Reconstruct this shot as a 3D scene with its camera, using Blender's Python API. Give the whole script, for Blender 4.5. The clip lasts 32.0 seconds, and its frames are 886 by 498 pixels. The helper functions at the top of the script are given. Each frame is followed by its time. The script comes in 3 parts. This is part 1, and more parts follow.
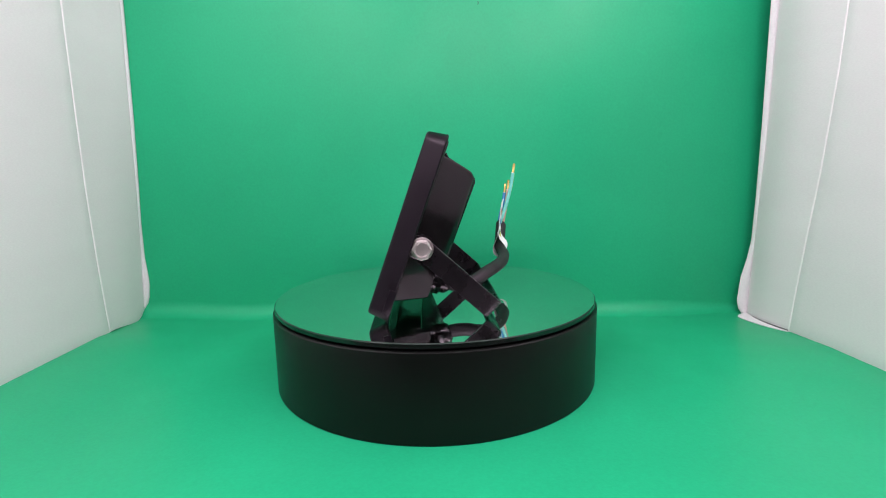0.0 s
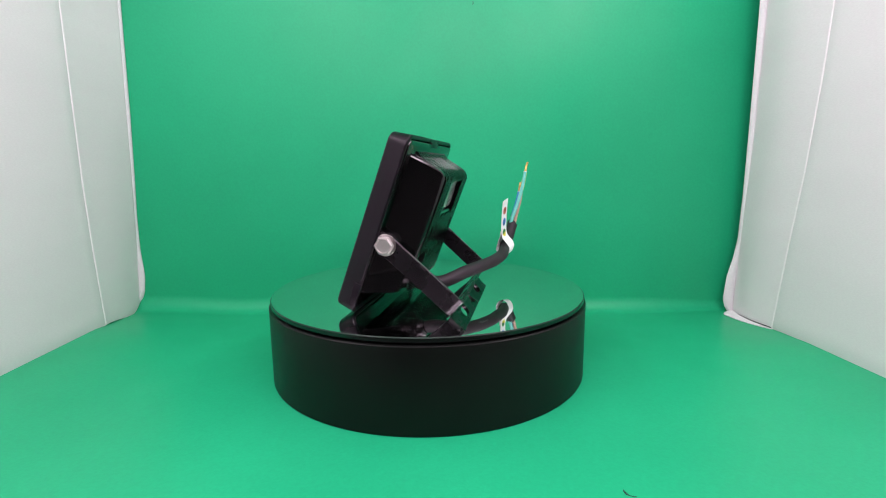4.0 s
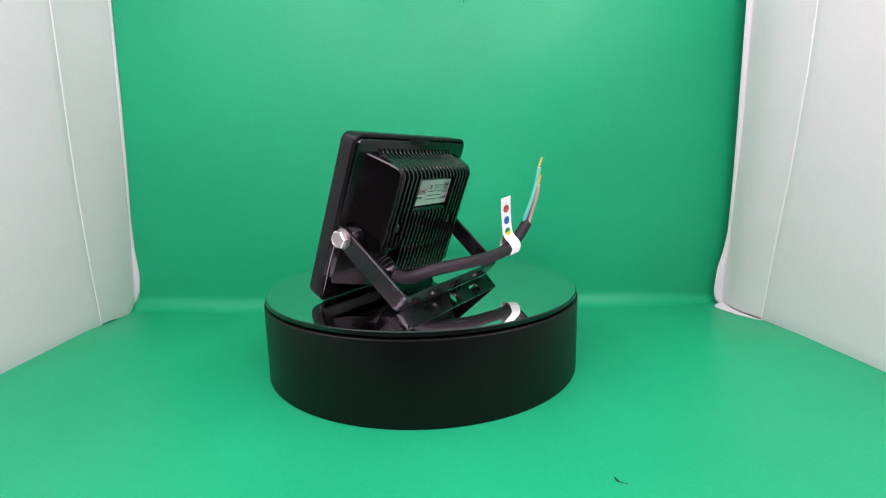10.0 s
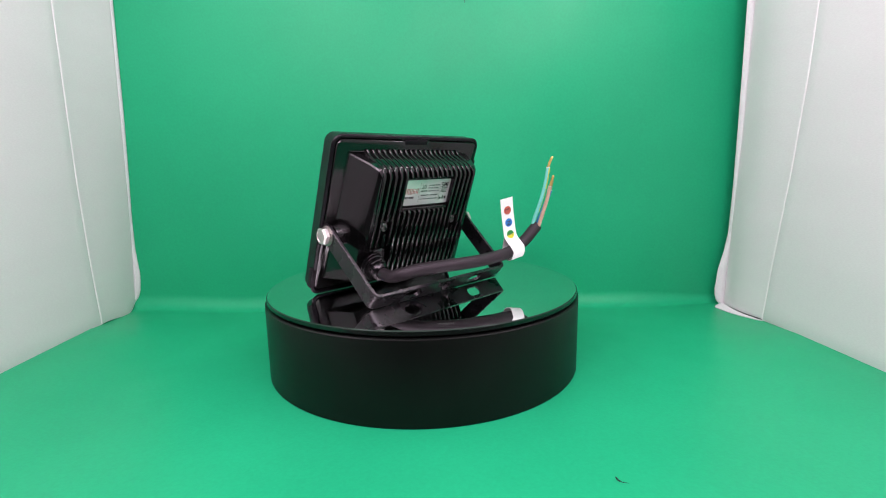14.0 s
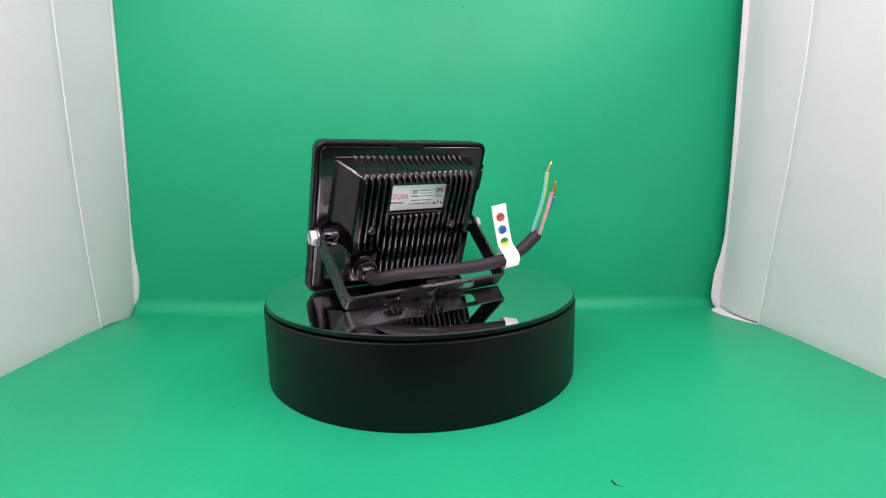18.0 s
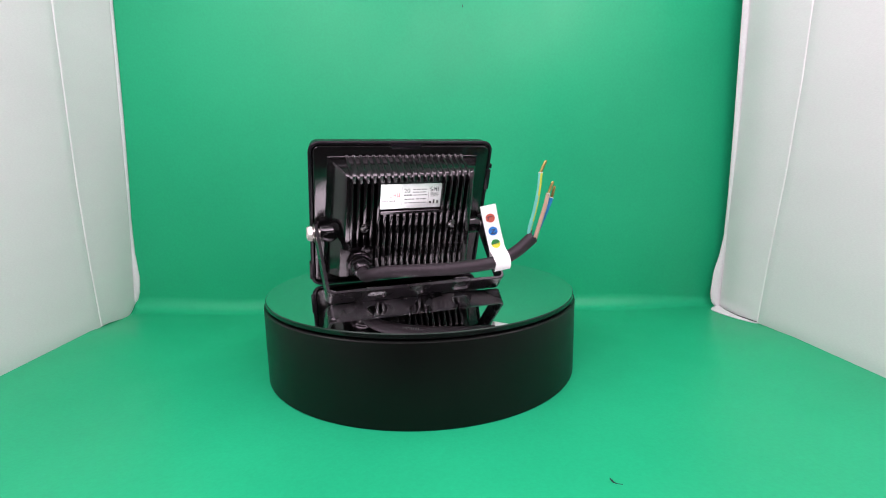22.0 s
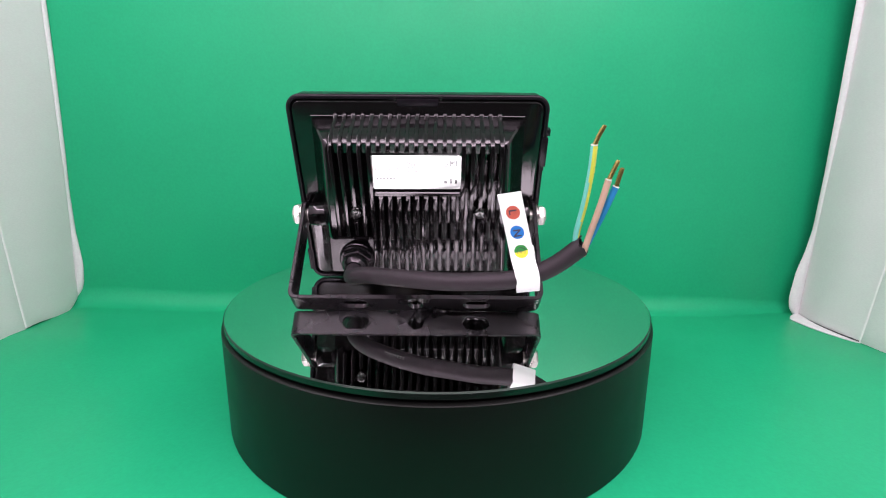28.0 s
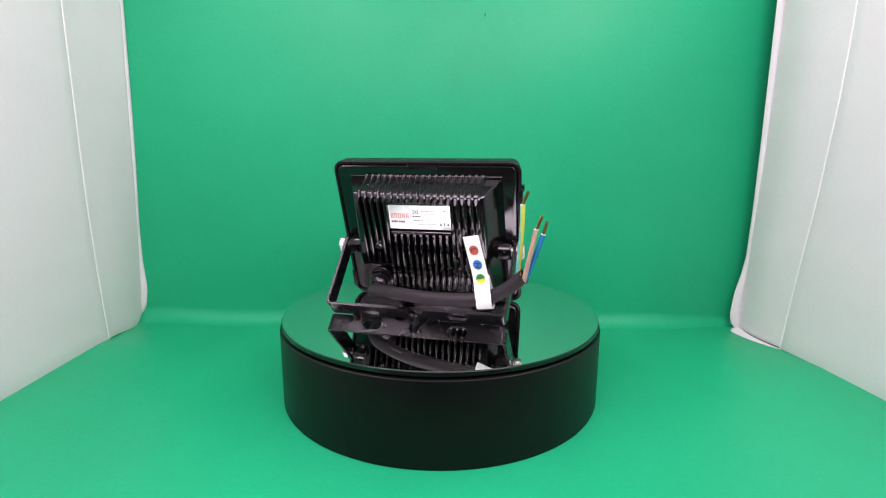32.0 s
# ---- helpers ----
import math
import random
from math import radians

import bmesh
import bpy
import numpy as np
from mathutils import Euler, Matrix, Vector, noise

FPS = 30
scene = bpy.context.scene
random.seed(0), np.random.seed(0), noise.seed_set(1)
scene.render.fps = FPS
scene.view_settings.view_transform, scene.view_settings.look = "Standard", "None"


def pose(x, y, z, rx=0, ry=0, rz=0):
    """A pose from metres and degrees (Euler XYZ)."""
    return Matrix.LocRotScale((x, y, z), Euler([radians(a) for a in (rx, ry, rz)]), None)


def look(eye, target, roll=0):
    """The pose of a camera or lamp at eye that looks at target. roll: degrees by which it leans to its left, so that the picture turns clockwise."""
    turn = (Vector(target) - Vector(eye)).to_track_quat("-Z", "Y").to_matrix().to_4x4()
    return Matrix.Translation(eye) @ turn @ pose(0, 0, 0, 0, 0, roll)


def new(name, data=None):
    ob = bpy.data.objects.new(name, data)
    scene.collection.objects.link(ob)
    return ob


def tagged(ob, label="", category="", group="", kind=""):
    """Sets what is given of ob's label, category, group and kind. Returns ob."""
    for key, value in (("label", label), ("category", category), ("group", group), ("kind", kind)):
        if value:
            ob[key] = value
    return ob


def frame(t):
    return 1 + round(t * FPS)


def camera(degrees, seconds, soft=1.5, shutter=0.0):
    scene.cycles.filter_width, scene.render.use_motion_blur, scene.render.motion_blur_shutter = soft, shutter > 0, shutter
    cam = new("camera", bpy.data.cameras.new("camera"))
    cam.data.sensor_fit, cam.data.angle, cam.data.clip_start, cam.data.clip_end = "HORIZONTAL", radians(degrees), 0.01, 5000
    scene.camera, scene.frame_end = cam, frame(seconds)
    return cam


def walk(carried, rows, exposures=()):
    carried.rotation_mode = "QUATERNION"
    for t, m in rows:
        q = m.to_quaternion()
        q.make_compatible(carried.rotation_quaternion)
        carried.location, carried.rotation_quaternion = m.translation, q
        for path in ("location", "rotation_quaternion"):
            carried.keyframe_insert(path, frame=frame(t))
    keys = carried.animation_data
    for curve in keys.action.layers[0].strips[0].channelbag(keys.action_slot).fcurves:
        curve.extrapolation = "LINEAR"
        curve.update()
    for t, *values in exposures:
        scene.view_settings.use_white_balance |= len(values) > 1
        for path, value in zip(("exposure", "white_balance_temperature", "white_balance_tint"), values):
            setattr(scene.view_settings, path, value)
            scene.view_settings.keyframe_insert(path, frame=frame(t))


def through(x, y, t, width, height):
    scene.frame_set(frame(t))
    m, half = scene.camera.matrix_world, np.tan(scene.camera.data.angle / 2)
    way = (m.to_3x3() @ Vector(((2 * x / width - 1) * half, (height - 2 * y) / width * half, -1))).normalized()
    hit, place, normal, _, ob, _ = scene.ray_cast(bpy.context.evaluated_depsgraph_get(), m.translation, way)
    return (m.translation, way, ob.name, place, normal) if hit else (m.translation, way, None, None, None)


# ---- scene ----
EXPOSURES = [(0.0, -0.02), (24.0, -0.02), (25.5, 0.0), (27.5, 0.08), (28.5, 0.12), (29.2, 0.20), (30.0, 0.33), (30.5, 0.22), (31.0, 0.08), (32.0, 0.02)]
cam = camera(82.98, 32.0, soft=1.1)
walk(cam, [
    (0.0, look((-0.0017, -0.3189, 0.1292), (0.0207, 0.6687, -0.0261), -1.19)),
    (0.5, look((-0.0024, -0.3207, 0.1318), (0.0270, 0.6663, -0.0266), -0.90)),
    (1.0, look((-0.0024, -0.3239, 0.1324), (0.0298, 0.6629, -0.0261), -0.77)),
    (1.5, look((-0.0015, -0.3250, 0.1331), (0.0333, 0.6608, -0.0313), -0.83)),
    (2.0, look((-0.0019, -0.3253, 0.1317), (0.0338, 0.6611, -0.0289), -0.88)),
    (2.5, look((-0.0015, -0.3255, 0.1311), (0.0332, 0.6607, -0.0305), -0.84)),
    (3.0, look((-0.0007, -0.3259, 0.1308), (0.0331, 0.6610, -0.0267), -0.79)),
    (3.5, look((-0.0013, -0.3257, 0.1312), (0.0349, 0.6602, -0.0321), -0.56)),
    (5.5, look((-0.0018, -0.3255, 0.1288), (0.0270, 0.6605, -0.0352), -0.79)),
    (6.0, look((-0.0007, -0.3263, 0.1308), (0.0310, 0.6594, -0.0349), -1.08)),
    (6.5, look((-0.0008, -0.3265, 0.1295), (0.0320, 0.6593, -0.0355), -1.31)),
    (7.0, look((-0.0010, -0.3261, 0.1285), (0.0317, 0.6593, -0.0389), -1.28)),
    (7.5, look((-0.0009, -0.3259, 0.1284), (0.0318, 0.6584, -0.0449), -1.21)),
    (8.0, look((-0.0013, -0.3268, 0.1277), (0.0319, 0.6582, -0.0415), -1.19)),
    (8.5, look((-0.0010, -0.3274, 0.1284), (0.0338, 0.6579, -0.0394), -1.22)),
    (9.0, look((-0.0015, -0.3270, 0.1293), (0.0355, 0.6576, -0.0417), -1.03)),
    (9.5, look((-0.0009, -0.3286, 0.1293), (0.0398, 0.6564, -0.0389), -1.04)),
    (10.0, look((-0.0005, -0.3292, 0.1297), (0.0438, 0.6557, -0.0374), -1.16)),
    (10.5, look((0.0001, -0.3287, 0.1296), (0.0459, 0.6562, -0.0375), -1.18)),
    (11.0, look((-0.0003, -0.3285, 0.1296), (0.0450, 0.6565, -0.0369), -1.22)),
    (11.5, look((-0.0009, -0.3291, 0.1305), (0.0434, 0.6565, -0.0328), -1.06)),
    (12.0, look((-0.0006, -0.3296, 0.1309), (0.0426, 0.6557, -0.0344), -1.11)),
    (12.5, look((0.0001, -0.3282, 0.1296), (0.0411, 0.6570, -0.0368), -1.20)),
    (13.0, look((0.0000, -0.3285, 0.1282), (0.0395, 0.6568, -0.0384), -1.22)),
    (13.5, look((-0.0005, -0.3290, 0.1299), (0.0420, 0.6557, -0.0390), -1.09)),
    (14.0, look((-0.0010, -0.3293, 0.1290), (0.0432, 0.6560, -0.0364), -1.05)),
    (14.5, look((-0.0005, -0.3293, 0.1292), (0.0430, 0.6558, -0.0370), -1.09)),
    (16.5, look((-0.0003, -0.3295, 0.1290), (0.0448, 0.6557, -0.0366), -1.01)),
    (17.0, look((-0.0001, -0.3306, 0.1292), (0.0441, 0.6549, -0.0346), -0.98)),
    (17.5, look((-0.0002, -0.3308, 0.1292), (0.0451, 0.6552, -0.0312), -1.00)),
    (18.0, look((-0.0006, -0.3313, 0.1305), (0.0463, 0.6546, -0.0298), -1.01)),
    (18.5, look((-0.0004, -0.3312, 0.1304), (0.0461, 0.6540, -0.0344), -1.01)),
    (19.0, look((-0.0006, -0.3318, 0.1315), (0.0469, 0.6536, -0.0318), -1.14)),
    (19.5, look((0.0000, -0.3317, 0.1302), (0.0458, 0.6542, -0.0309), -1.12)),
    (20.0, look((0.0000, -0.3313, 0.1290), (0.0448, 0.6542, -0.0345), -0.98)),
    (20.5, look((0.0001, -0.3321, 0.1306), (0.0449, 0.6533, -0.0339), -0.97)),
    (21.0, look((0.0003, -0.3325, 0.1307), (0.0456, 0.6531, -0.0321), -0.97)),
    (21.5, look((0.0004, -0.3322, 0.1307), (0.0449, 0.6532, -0.0333), -1.01)),
    (22.0, look((-0.0003, -0.3320, 0.1306), (0.0463, 0.6536, -0.0319), -0.99)),
    (22.5, look((0.0001, -0.3317, 0.1320), (0.0450, 0.6536, -0.0326), -0.92)),
    (23.0, look((0.0007, -0.3307, 0.1344), (0.0451, 0.6541, -0.0334), -0.91)),
    (23.5, look((-0.0006, -0.3292, 0.1418), (0.0459, 0.6554, -0.0268), -0.60)),
    (24.0, look((-0.0022, -0.3210, 0.1496), (0.0449, 0.6627, -0.0239), -0.39)),
    (24.5, look((-0.0009, -0.3046, 0.1578), (0.0394, 0.6788, -0.0196), -0.35)),
    (25.0, look((-0.0049, -0.2859, 0.1578), (0.0297, 0.6946, -0.0357), 0.01)),
    (25.5, look((-0.0091, -0.2690, 0.1527), (0.0271, 0.7090, -0.0529), 0.20)),
    (27.5, look((-0.0090, -0.2422, 0.1307), (0.0426, 0.7305, -0.0957), 0.60)),
    (28.0, look((-0.0098, -0.2414, 0.1300), (0.0391, 0.7317, -0.0955), 0.36)),
    (28.5, look((-0.0103, -0.2422, 0.1303), (0.0389, 0.7320, -0.0897), 0.19)),
    (29.0, look((-0.0097, -0.2424, 0.1304), (0.0383, 0.7318, -0.0901), 0.13)),
    (29.5, look((-0.0096, -0.2430, 0.1315), (0.0417, 0.7307, -0.0904), 0.21)),
    (30.0, look((-0.0099, -0.2487, 0.1349), (0.0383, 0.7264, -0.0813), 0.40)),
    (30.5, look((-0.0122, -0.2582, 0.1378), (0.0330, 0.7179, -0.0747), 0.36)),
    (31.0, look((-0.0125, -0.2739, 0.1397), (0.0397, 0.7039, -0.0633), 0.50)),
    (31.5, look((-0.0117, -0.2935, 0.1448), (0.0357, 0.6868, -0.0471), 0.31)),
    (32.0, look((-0.0141, -0.3178, 0.1489), (0.0344, 0.6648, -0.0305), 0.21)),
], exposures=EXPOSURES)

# ---- light and exposure ----
LED_FRONT, LED_REAR, SIDE_FILL = 1.98, 0.60, 0.50
LED_TONE = (1.0, 0.88, 0.95)


def area_lamp(name, m, sx, sy, watts, color):
    data = bpy.data.lights.new(name, "AREA")
    data.shape, data.size, data.size_y = "RECTANGLE", sx, sy
    data.energy, data.color = watts, color
    ob = new(name, data)
    ob.matrix_world = m
    return ob


world = bpy.data.worlds.new("room_air")
world.use_nodes = True
world.node_tree.nodes["Background"].inputs[0].default_value = (0.55, 0.58, 0.60, 1)
world.node_tree.nodes["Background"].inputs[1].default_value = 0.02
scene.world = world

# the sheet stops short so the added dark top replaces floor shade in front
BOX_TOP, FRONT, SHEET_FRONT = 0.43, -0.48, -0.174
tagged(area_lamp("led_panel", pose(0.0, -0.385, BOX_TOP - 0.035, 32), 0.48, 0.11, LED_FRONT, LED_TONE),
       "white LED panel under the front of the roof", "lamp")
tagged(area_lamp("roof_strip", pose(0.0, -0.250, BOX_TOP - 0.03, 30), 0.50, 0.07, LED_REAR, LED_TONE),
       "white LED strip behind the front panel under the roof", "lamp")
# side lamps are unseen additions that brighten the fabric walls
for side in (-1, 1):
    tagged(area_lamp("roof_strip", pose(side * 0.225, -0.10, BOX_TOP - 0.03, 0, side * 42, 0), 0.03, 0.38, SIDE_FILL, LED_TONE),
           "white fill lamp added along a side edge of the roof", "lamp")


# ---- materials ----
def node_material(name, color, rough=0.5, metal=0.0, spec=0.5, spots=None, grain=None, bump=0.0, bump_scale=1000.0,
                  rough_noise=0.0, rough_scale=60.0, stretch=(1, 1, 1), coat=0.0, tint=None, vary=False, through=0.0):
    """A Principled material: spots = (scale, amount) of broad tone changes, grain = (scale, amount) of fine ones."""
    m = bpy.data.materials.new(name)
    m.use_nodes = True
    nt = m.node_tree
    b = nt.nodes["Principled BSDF"]
    b.inputs["Base Color"].default_value = (*color, 1)
    b.inputs["Roughness"].default_value = rough
    b.inputs["Metallic"].default_value = metal
    b.inputs["Specular IOR Level"].default_value = spec
    b.inputs["Coat Weight"].default_value = coat
    if tint:
        b.inputs["Specular Tint"].default_value = (*tint, 1)
    tc = nt.nodes.new("ShaderNodeTexCoord")
    mp = nt.nodes.new("ShaderNodeMapping")
    mp.inputs["Scale"].default_value = stretch
    nt.links.new(tc.outputs["Object"], mp.inputs["Vector"])

    shift = None
    if vary:    # a pattern of its own on every piece
        info = nt.nodes.new("ShaderNodeObjectInfo")
        times = nt.nodes.new("ShaderNodeMath")
        times.operation = "MULTIPLY"
        times.inputs[1].default_value = 70.0
        nt.links.new(info.outputs["Random"], times.inputs[0])
        shift = times.outputs[0]

    def tex(scale, detail=4):
        n = nt.nodes.new("ShaderNodeTexNoise")
        if shift:
            n.noise_dimensions = "4D"
            nt.links.new(shift, n.inputs["W"])
        n.inputs["Scale"].default_value = scale
        n.inputs["Detail"].default_value = detail
        nt.links.new(mp.outputs[0], n.inputs["Vector"])
        return n.outputs["Fac"]

    def spread(fac, lo, hi):
        r = nt.nodes.new("ShaderNodeMapRange")
        r.inputs["From Min"].default_value, r.inputs["From Max"].default_value = 0.3, 0.7
        r.inputs["To Min"].default_value, r.inputs["To Max"].default_value = lo, hi
        nt.links.new(fac, r.inputs["Value"])
        return r.outputs[0]

    last = None
    for setting in (spots, grain):
        if not setting:
            continue
        fac = spread(tex(setting[0]), 1 - setting[1], 1 + setting[1])
        mul = nt.nodes.new("ShaderNodeVectorMath")
        mul.operation = "SCALE"
        if last is None:
            mul.inputs[0].default_value = color
        else:
            nt.links.new(last, mul.inputs[0])
        nt.links.new(fac, mul.inputs["Scale"])
        last = mul.outputs[0]
    if last is not None:
        nt.links.new(last, b.inputs["Base Color"])
    if rough_noise:
        nt.links.new(spread(tex(rough_scale), max(0.01, rough - rough_noise), rough + rough_noise), b.inputs["Roughness"])
    if bump:
        bp = nt.nodes.new("ShaderNodeBump")
        bp.inputs["Strength"].default_value = 1.0
        bp.inputs["Distance"].default_value = bump
        nt.links.new(tex(bump_scale, 2), bp.inputs["Height"])
        nt.links.new(bp.outputs[0], b.inputs["Normal"])
    if through:     # thin cloth: part of the light passes to the other side
        tr = nt.nodes.new("ShaderNodeBsdfTranslucent")
        tr.inputs["Color"].default_value = (*color, 1)
        mix = nt.nodes.new("ShaderNodeMixShader")
        mix.inputs[0].default_value = through
        nt.links.new(b.outputs[0], mix.inputs[1])
        nt.links.new(tr.outputs[0], mix.inputs[2])
        nt.links.new(mix.outputs[0], nt.nodes["Material Output"].inputs[0])
    return m


BLACK_SHEEN = (1.0, 0.84, 0.97)
GREEN = node_material("green_vinyl", (0.013, 0.356, 0.165), 0.40, spec=0.24, spots=(7, 0.07), grain=(600, 0.04),
                      bump=0.00004, bump_scale=900, rough_noise=0.08, rough_scale=12)
FABRIC = node_material("white_fabric", (0.825, 0.768, 0.798), 0.85, spec=0.2, spots=(7, 0.02), grain=(500, 0.03),
                       bump=0.00005, bump_scale=260, stretch=(1, 1, 4), through=0.03)
HEM = node_material("white_binding", (0.70, 0.68, 0.70), 0.8, spec=0.2, grain=(700, 0.04), bump=0.0001, bump_scale=900)
THREAD = node_material("dark_thread", (0.06, 0.05, 0.06), 0.8, grain=(900, 0.1))
PLASTIC = node_material("black_plastic", (0.0026, 0.0028, 0.0027), 0.40, spec=0.26, spots=(25, 0.15), grain=(900, 0.1),
                        bump=0.00003, bump_scale=2500, rough_noise=0.05, rough_scale=30)
# black of the recessed ring, also painted shade for gaps, slots and splits
GROOVE = node_material("black_recess", (0.003, 0.003, 0.003), 0.6, spots=(40, 0.2))
MIRROR = node_material("acrylic_mirror", (0.74, 0.77, 0.755), 0.015, metal=1.0, rough_noise=0.008, rough_scale=40, spots=(30, 0.02))
CHAMFER = node_material("polished_edge", (0.008, 0.022, 0.015), 0.30, spec=0.2, spots=(60, 0.2))
MIRROR_EDGE = node_material("mirror_edge", (0.003, 0.006, 0.005), 0.12, spec=0.5, spots=(60, 0.2))
BLACK_BEZEL = node_material("black_bezel_paint", (0.0045, 0.0034, 0.0055), 0.36, spec=0.26, spots=(60, 0.15), grain=(1500, 0.15),
                            bump=0.00004, bump_scale=2600, rough_noise=0.06, rough_scale=90, tint=BLACK_SHEEN)
BLACK_CAST = node_material("black_cast_paint", (0.0028, 0.0028, 0.0030), 0.13, spec=0.60, spots=(60, 0.15), grain=(1500, 0.15),
                           bump=0.000016, bump_scale=330, rough_noise=0.05, rough_scale=120, tint=(0.95, 0.86, 0.94), vary=True)
BLACK_STEEL = node_material("black_bracket_paint", (0.0045, 0.0040, 0.0050), 0.28, spec=0.62, spots=(70, 0.15), grain=(1500, 0.15),
                            bump=0.00003, bump_scale=2600, rough_noise=0.05, rough_scale=100, tint=BLACK_SHEEN)
RUBBER = node_material("black_rubber", (0.018, 0.0145, 0.0175), 0.58, spec=0.42, spots=(80, 0.15), grain=(1800, 0.15),
                       bump=0.00005, bump_scale=1500, tint=BLACK_SHEEN)
GLAND = node_material("black_nylon", (0.0045, 0.0045, 0.005), 0.20, spec=0.5, spots=(90, 0.15), tint=BLACK_SHEEN)
STEEL = node_material("zinc_steel", (0.62, 0.56, 0.56), 0.47, metal=1.0, spots=(150, 0.06), grain=(2500, 0.06),
                      rough_noise=0.08, rough_scale=300)
BLACK_ZINC = node_material("black_zinc", (0.13, 0.125, 0.13), 0.26, metal=1.0, spots=(300, 0.15), rough_noise=0.06, rough_scale=400)
WASHER = node_material("worn_zinc", (0.42, 0.37, 0.37), 0.34, metal=1.0, spots=(200, 0.1), grain=(2500, 0.1))
PAPER = node_material("white_paper", (0.92, 0.91, 0.92), 0.6, spec=0.3, spots=(80, 0.015), grain=(2500, 0.02))
STICKER = node_material("silver_sticker", (0.74, 0.75, 0.75), 0.20, metal=0.6, spots=(90, 0.02), grain=(3000, 0.02),
                        rough_noise=0.04, rough_scale=200)
INK_DARK = node_material("dark_ink", (0.085, 0.085, 0.09), 0.2, metal=0.75, coat=0.6, spots=(200, 0.2))
INK_GREY = node_material("grey_ink", (0.26, 0.26, 0.27), 0.2, metal=0.7, coat=0.6, spots=(200, 0.2))
INK_RED = node_material("red_ink", (0.62, 0.13, 0.14), 0.2, metal=0.7, coat=0.6, spots=(200, 0.1))
TAG_INK = node_material("tag_ink", (0.05, 0.03, 0.06), 0.55, spots=(300, 0.2))
DOT_RED = node_material("red_dot_ink", (0.52, 0.10, 0.07), 0.55, spots=(300, 0.1))
DOT_BLUE = node_material("blue_dot_ink", (0.015, 0.18, 0.56), 0.55, spots=(300, 0.1))
DOT_GREEN = node_material("green_dot_ink", (0.016, 0.23, 0.04), 0.55, spots=(300, 0.1))
DOT_YELLOW = node_material("yellow_dot_ink", (0.66, 0.63, 0.04), 0.55, spots=(300, 0.1))
WIRE_YELLOW = node_material("yellow_insulation", (0.60, 0.60, 0.07), 0.42, spots=(200, 0.06))
WIRE_TEAL = node_material("green_insulation", (0.16, 0.56, 0.49), 0.42, spots=(200, 0.06))
WIRE_BROWN = node_material("brown_insulation", (0.52, 0.335, 0.265), 0.42, spots=(200, 0.08))
WIRE_BLUE = node_material("blue_insulation", (0.02, 0.20, 0.48), 0.42, spots=(200, 0.06))
CUT_PVC = node_material("cut_insulation", (0.62, 0.66, 0.62), 0.5, spots=(300, 0.08))
COPPER = node_material("copper_strands", (0.42, 0.31, 0.11), 0.38, metal=1.0, spots=(600, 0.2), bump=0.0001, bump_scale=1200,
                       stretch=(1, 1, 0.1))
LENS = node_material("dark_glass", (0.05, 0.05, 0.05), 0.06, spec=0.5, spots=(40, 0.05))
PRINT_GREY = node_material("grey_print", (0.20, 0.20, 0.20), 0.6, spots=(300, 0.2))
FIBRE = node_material("dark_fibre", (0.01, 0.02, 0.015), 0.7, spots=(900, 0.2))
# unseen room: its dimness is put into a dark surface colour
ROOM_DIM = node_material("dim_room_tone", (0.05, 0.048, 0.046), 0.8, spots=(2, 0.05), grain=(90, 0.03))
# near-black colour stands in for the shaded floor before the sheet
TABLE_SHADE = node_material("table_shade", (0.022, 0.020, 0.019), 0.5, spots=(4, 0.1), grain=(200, 0.05), stretch=(1, 8, 1))


# ---- mesh helpers ----
def finish(name, bm, materials, parent=None, smooth=40.0):
    bmesh.ops.recalc_face_normals(bm, faces=bm.faces[:])
    me = bpy.data.meshes.new(name)
    bm.to_mesh(me)
    bm.free()
    for mm in (materials if isinstance(materials, (list, tuple)) else [materials]):
        me.materials.append(mm)
    if smooth:
        me.polygons.foreach_set("use_smooth", [True] * len(me.polygons))
        me.set_sharp_from_angle(angle=radians(smooth))
    ob = new(name, me)
    if parent:
        ob.parent = parent
    return ob


def part(name, bm, material, parent, label="", smooth=40.0):
    ob = finish(name, bm, material, parent, smooth)
    return tagged(ob, label) if label else ob


def loft(bm, loops, cap0=True, cap1=True, closed=True, mat=0):
    rings = [[bm.verts.new(p) for p in lp] for lp in loops]
    n = len(rings[0])
    for a, b in zip(rings, rings[1:]):
        for i in range(n if closed else n - 1):
            j = (i + 1) % n
            bm.faces.new((a[i], a[j], b[j], b[i])).material_index = mat
    if cap0:
        bm.faces.new(rings[0]).material_index = mat
    if cap1:
        bm.faces.new(rings[-1]).material_index = mat
    return rings


def rounded(u0, u1, v0, v1, r, n=6):
    out = []
    for cx, cy, a0 in ((u1 - r, v1 - r, 0), (u0 + r, v1 - r, 90), (u0 + r, v0 + r, 180), (u1 - r, v0 + r, 270)):
        for i in range(n + 1):
            a = radians(a0 + 90 * i / n)
            out.append((cx + r * math.cos(a), cy + r * math.sin(a)))
    return out


def round_ring(r, z, n=64):
    return [(r * math.cos(2 * math.pi * i / n), r * math.sin(2 * math.pi * i / n), z) for i in range(n)]


